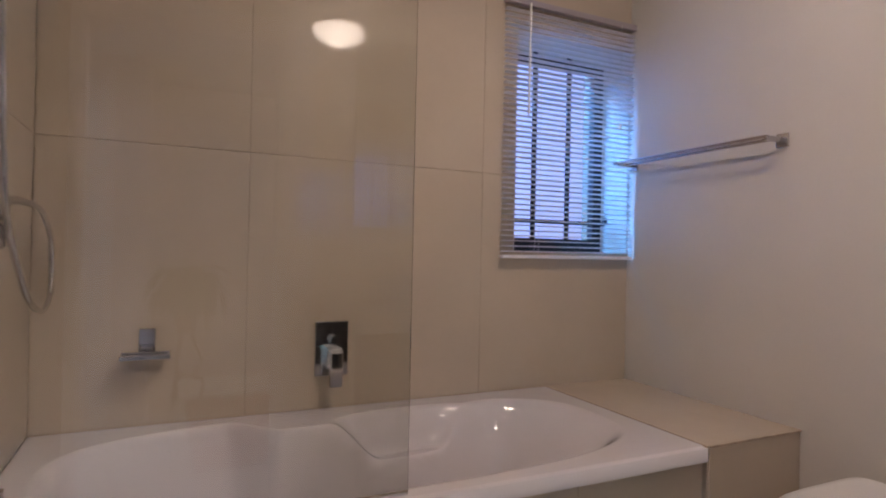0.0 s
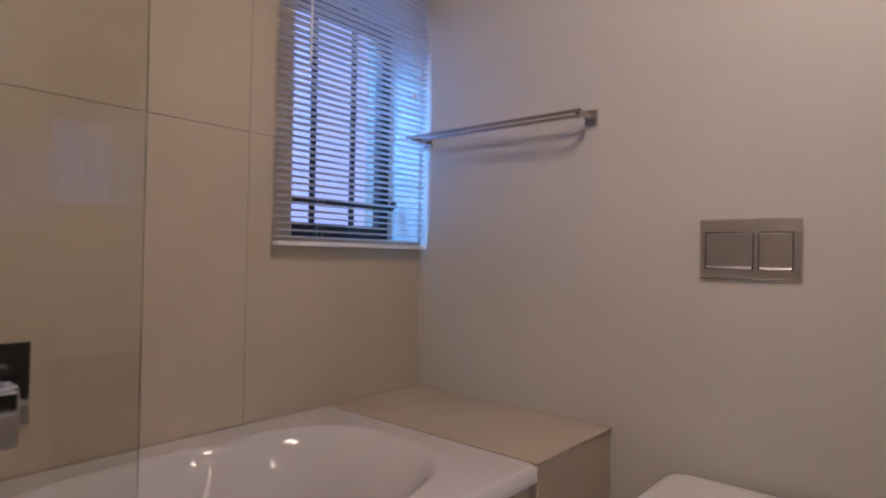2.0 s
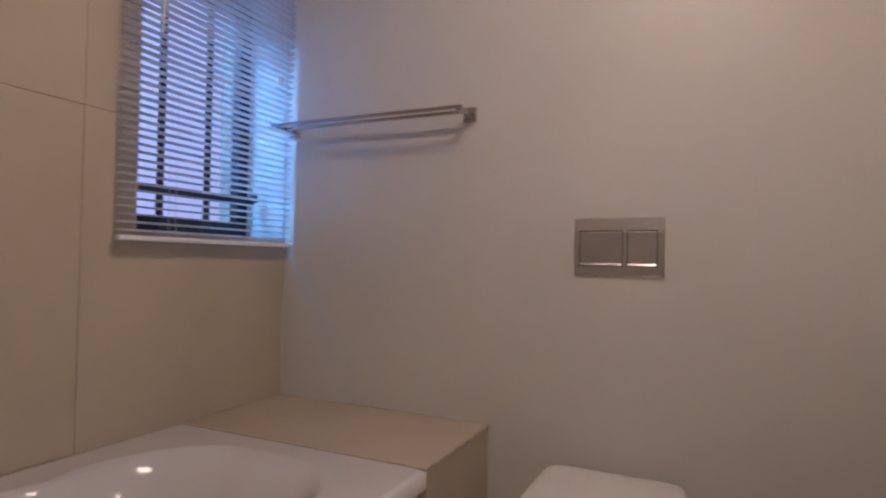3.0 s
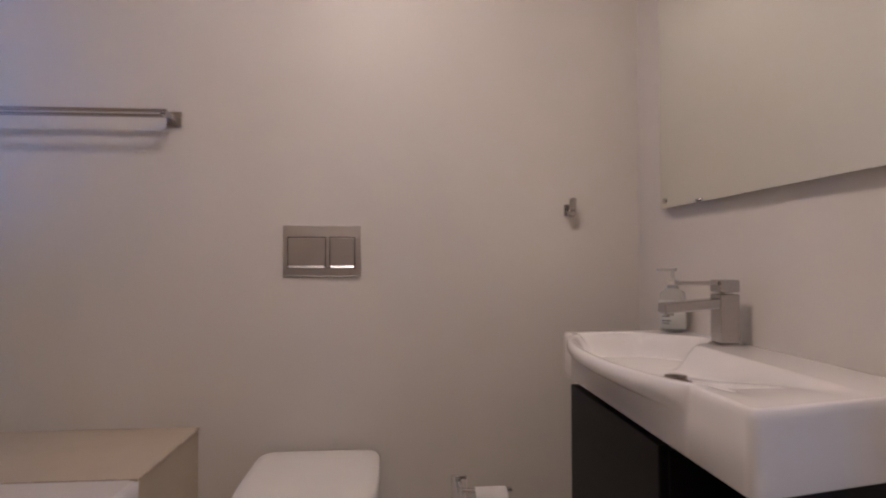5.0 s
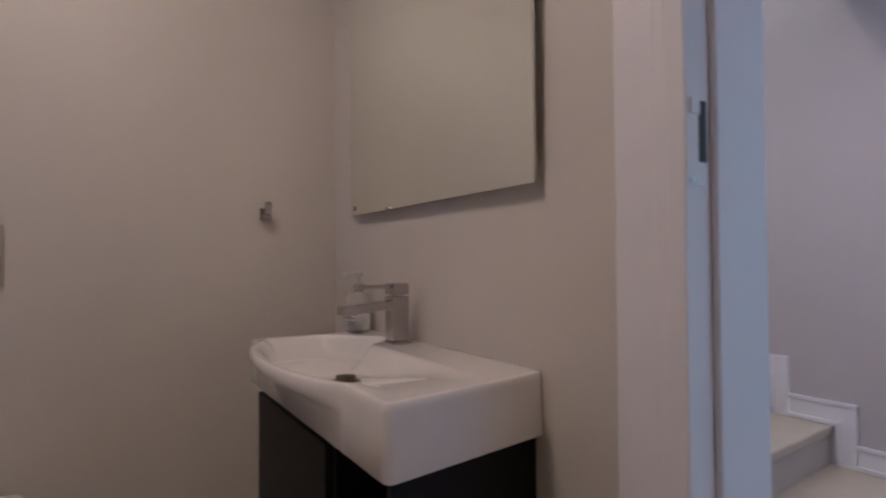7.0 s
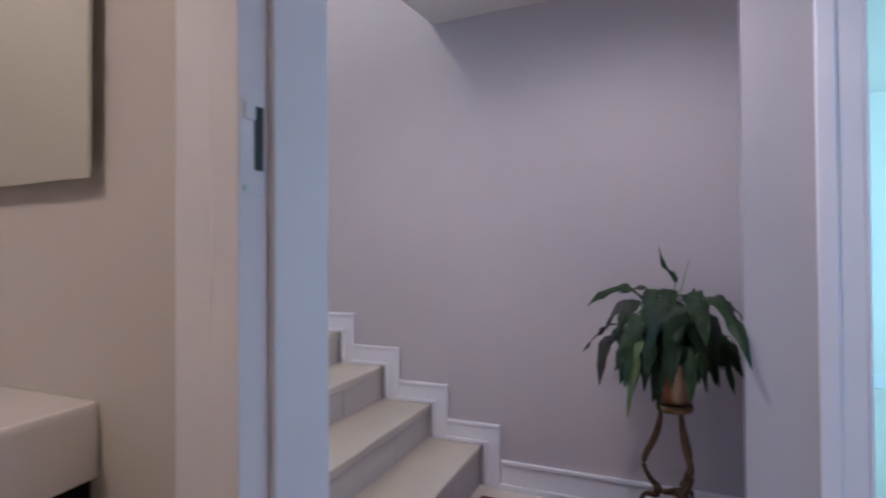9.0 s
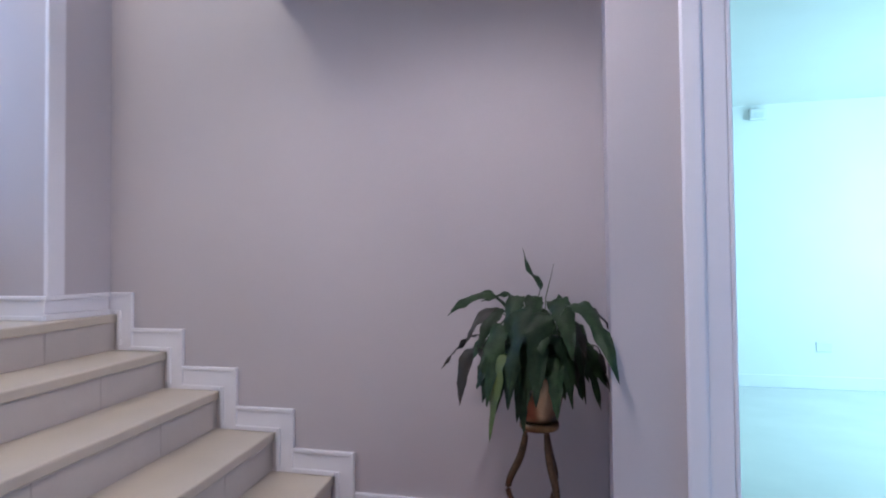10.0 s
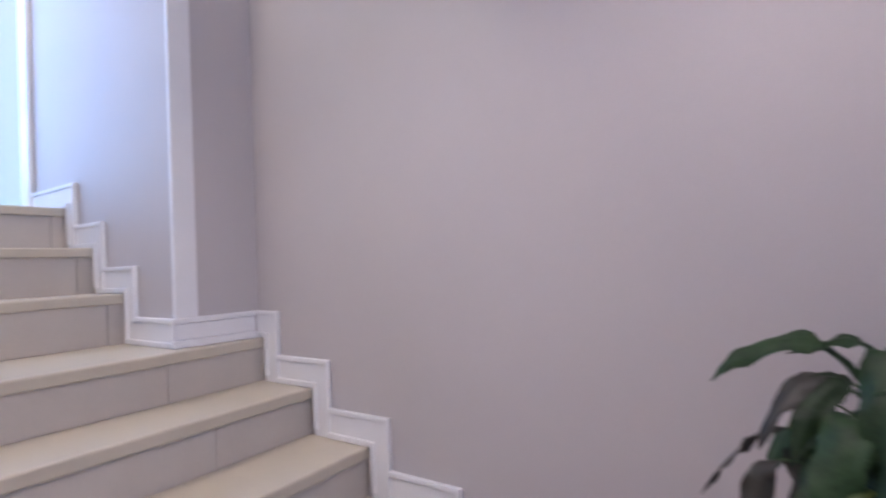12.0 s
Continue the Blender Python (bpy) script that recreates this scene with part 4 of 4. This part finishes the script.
# ---- plant ----
plant = thing("potted_plant", (PX, PY, PZ + 0.005), "peace lily with drooping dark green leaves in a copper pot", "plant")
part("pot", lathe(bmesh.new(), (0, 0, 0), [(0.044, 0.008), (0.051, 0.0152), (0.061, 0.0205), (0.072, 0.052), (0.084, 0.100), (0.089, 0.150), (0.088, 0.168), (0.094, 0.176), (0.091, 0.180), (0.084, 0.174), (0.082, 0.150)], 40), COPPER, plant, "worn copper pot", smooth=True)
part("soil", cyl(bmesh.new(), (0, 0, 0.120), (0, 0, 0.151), 0.081, n=24), SOIL, plant)


def leaf(az, ra, za, rt, zt, width, mat, seed, blade=0.42, base_r=0.03, bend=0.05, upright=False):
    """One arching stalk with a lance-shaped, folded and wavy blade; az in degrees, radii and heights of the arch's top and the tip."""
    r = random.Random(seed)
    side_bend = r.uniform(-bend, bend)
    A = Vector((math.cos(radians(az)), math.sin(radians(az)), 0))
    B = Vector((-A.y, A.x, 0))
    keys = [A * base_r + Vector((0, 0, 0.14)), A * (base_r + (ra - base_r) * 0.42) + Vector((0, 0, 0.14 + (za - 0.14) * 0.72)),
            A * ra + Vector((0, 0, za)) + B * side_bend * 0.3, A * (ra + (rt - ra) * 0.62) + Vector((0, 0, za + (zt - za) * 0.42)) + B * side_bend * 0.7,
            A * rt + Vector((0, 0, zt)) + B * side_bend + A * r.uniform(-0.02, 0.012)]
    n = 36
    pts = smooth_curve(keys, n)
    s0 = int(n * blade)
    stalk = bmesh.new()
    tube(stalk, pts[:s0 + 2], [0.0032 - 0.0012 * i / (s0 + 1) for i in range(s0 + 2)], n=6)
    bm = bmesh.new()
    rows = []
    wave, ph, fq = r.uniform(0.2, 0.42), r.uniform(0, 6), r.uniform(11, 19)
    turn = math.copysign(radians(r.uniform(15, 55)), -A.x * (1 if r.random() < 0.8 else -1)) * abs(A.x) + radians(r.uniform(-18, 18))
    if upright or mat is LEAFY:
        turn = radians(35 if upright else 0)
    for i in range(s0, n):
        f = (i - s0) / (n - 1 - s0)
        w = width * (math.sin(math.pi * min(1, f ** 0.72)) ** 1.05) * (1 + 0.07 * math.sin(f * fq * 1.7 + ph * 2) + 0.05 * math.sin(f * 41 + ph)) + 0.0005
        d = (pts[min(i + 1, n - 1)] - pts[i - 1]).normalized()
        s = d.cross(Vector((0, 0, 1)))
        if s.length < 0.25 or upright:
            s = B.copy()
        s = (s.normalized() * 0.6 - B * 0.4 if s.dot(B) < 0 else s.normalized() * 0.6 + B * 0.4)
        s = (s - d * s.dot(d)).normalized()
        if s.dot(B) < 0:
            s = -s
        s = (Matrix.Rotation(turn * min(1, f * 2.5), 3, d) @ s).normalized()
        u = s.cross(d)
        if u.dot(A) + u.z * 0.5 < 0:
            u = -u
        row = []
        for q in (-1, -0.7, -0.35, 0, 0.35, 0.7, 1):
            fold = -abs(q) * 0.16 * w + wave * w * math.sin(f * fq + ph + q * 1.6) * q * q + 0.10 * w * math.sin(f * 37 + ph * 3 + q * 2.5) * abs(q)
            row.append(bm.verts.new(pts[i] + s * (q * w) + u * (fold + (0.0015 if q == 0 else 0))))
        rows.append(row)
    for a, b in zip(rows, rows[1:]):
        for k in range(6):
            bm.faces.new((a[k], a[k + 1], b[k + 1], b[k]))
    lf = part("leaf", bm, mat, plant, "yellowing leaf" if mat is LEAFY else "withered leaf" if mat is LEAFD else "", smooth=True)
    part("stalk", stalk, STEM, lf, smooth=True)


zc = PZ + 0.005
MAIN = [
    (15, -0.012, 1.03, 0.050, 1.165, 0.016, LEAF, 0.40), (8, 0.17, 1.0, 0.335, 0.925, 0.024, LEAF, 0.30), (14, 0.10, 1.0, 0.20, 0.975, 0.020, LEAF, 0.32), (20, 0.16, 0.955, 0.27, 0.84, 0.022, LEAFD, 0.45),
    (12, 0.22, 0.86, 0.335, 0.745, 0.024, LEAFD, 0.5), (25, 0.24, 0.82, 0.305, 0.63, 0.026, LEAFD, 0.5), (55, 0.20, 0.81, 0.262, 0.54, 0.034, LEAFY, 0.42),
    (78, 0.15, 0.96, 0.24, 0.70, 0.046, LEAF, 0.42), (102, 0.16, 0.95, 0.23, 0.69, 0.050, LEAF, 0.42), (128, 0.12, 0.99, 0.24, 0.80, 0.044, LEAF, 0.40),
    (172, 0.16, 0.955, 0.265, 0.86, 0.030, LEAFD, 0.48), (121.5, 0.27, 0.985, 0.500, 0.775, 0.034, LEAF, 0.42), (160, 0.15, 0.84, 0.225, 0.62, 0.028, LEAF, 0.5),
    (172, 0.20, 0.83, 0.255, 0.64, 0.018, LEAFD, 0.5), (90, 0.14, 0.88, 0.19, 0.67, 0.045, LEAF, 0.4), (118, 0.14, 0.87, 0.20, 0.67, 0.045, LEAF, 0.4),
    (48, 0.17, 0.90, 0.26, 0.68, 0.040, LEAF, 0.42), (70, 0.16, 0.84, 0.20, 0.66, 0.042, LEAF, 0.45), (140, 0.15, 0.90, 0.21, 0.68, 0.040, LEAF, 0.42),
    (35, 0.16, 0.86, 0.24, 0.66, 0.036, LEAF, 0.42), (60, 0.11, 1.00, 0.19, 0.84, 0.034, LEAF, 0.42), (100, 0.08, 1.0, 0.17, 0.84, 0.036, LEAF, 0.42),
    (0, 0.17, 0.88, 0.26, 0.70, 0.030, LEAF, 0.45), (185, 0.13, 0.90, 0.20, 0.72, 0.034, LEAF, 0.45), (25, 0.14, 0.95, 0.23, 0.82, 0.030, LEAF, 0.45),
    (62, 0.12, 0.80, 0.165, 0.575, 0.034, LEAF, 0.40), (38, 0.13, 0.79, 0.18, 0.60, 0.032, LEAF, 0.42), (84, 0.11, 0.83, 0.15, 0.615, 0.036, LEAF, 0.40),
]
for k, (az, ra, za, rt, zt, w, mat, bl) in enumerate(MAIN):
    drop = 0.035 if zt < 0.71 and mat is LEAF and 40 < az < 150 else 0.0
    leaf(az, ra, za - zc, rt, zt - drop - zc, w * 0.84, mat, 100 + k, bl * 0.9, 0.03, 0.01 if rt > 0.4 else 0.05, k == 0)
rl = random.Random(12)
for k in range(44):
    az = rl.uniform(-30, 345)
    ra = rl.uniform(0.08, 0.16)
    za = rl.uniform(0.80, 0.96)
    room = 0.235 if 180 < az < 360 else 0.28
    rt = min(room, ra + rl.uniform(0.06, 0.11))
    leaf(az, min(ra, room - 0.07), za - zc, rt, za - rl.uniform(0.11, 0.20) - zc, rl.uniform(0.020, 0.036), LEAF if k % 9 else LEAFD, 300 + k, rl.uniform(0.42, 0.58))
part("flower_stalk", tube(bmesh.new(), [(-0.01, 0, 0.14), (-0.03, 0.01, 0.45), (-0.06, 0.0, 0.57)], [0.0025, 0.002, 0.001], n=6), STEM, plant)

# ---- tiles ----
def tile(parent, x0, y0, z0, x1, y1, z1, mat=TILE):
    part("tile", boxes((x0, y0, z0, x1, y1, z1), bevel=0.0012, seg=1), mat, parent)


wn_ob, ww_ob, fb_ob, fl_ob, bf_ob = (bpy.data.objects[n] for n in ("wall_north", "wall_west", "bathroom_floor", "landing_floor", "bath_front"))
J = 0.0005
XS, ZS = (XW, 0.141, 1.037, XE), (0.5812, 1.462, 2.362, HB)
for x0, x1 in zip(XS, XS[1:]):
    for z0, z1 in zip(ZS, ZS[1:]):
        if x1 > WX0 and z0 < WZ1 and z1 > WZ0:
            y1 = YN + t - 0.0002
            rows = [(x0 + J, YN, z0 + J, WX0, y1, z1 - J)]
            if z0 < WZ0:
                rows.append((WX0, YN, z0 + J, x1 - J, y1, WZ0))
            if z1 > WZ1:
                rows.append((WX0, YN, WZ1, x1 - J, y1, z1 - J))
            part("tile", boxes(*rows), TILE, wn_ob)
        else:
            tile(wn_ob, x0 + J, YN, z0 + J, x1 - J, YN + t - 0.0002, z1 - J)
YW = (0.0, 0.55, 1.45, YN)
for y0, y1 in zip(YW, YW[1:]):
    for z0, z1 in zip((0.0, 0.584, 1.462, 2.362), (0.584, 1.462, 2.362, HB)):
        if y1 > 1.5 and z0 < 0.5:
            continue
        tile(ww_ob, XW - t + 0.0002, y0 + J, z0 + J, XW, y1 - J, z1 - J)
for x0, x1 in ((XW, 0.0), (0.0, 0.9), (0.9, TX1)):
    tile(bf_ob, x0 + J, TY0 + 0.022, 0.0, x1 - J, TY0 + 0.0298, TZ - 0.047)
for x0 in np.arange(XW, XE, 0.6):
    for y0 in np.arange(-0.13, 1.4, 0.6):
        tile(fb_ob, x0 + J, y0 + J, -0.0078, min(x0 + 0.6, XE) - J, min(y0 + 0.6, 1.44) - J, 0.0, FLOORT)
for x0 in np.arange(-1.9, 0.9, 0.6):
    for y0 in np.arange(YL, -0.15, 0.6):
        x1, y1 = min(x0 + 0.6, STX + 0.025), min(y0 + 0.6, YS - TH)
        tile(fl_ob, x0 + J, y0 + J, -0.0078, x1 - J, y1 - J, 0.0, FLOORT)
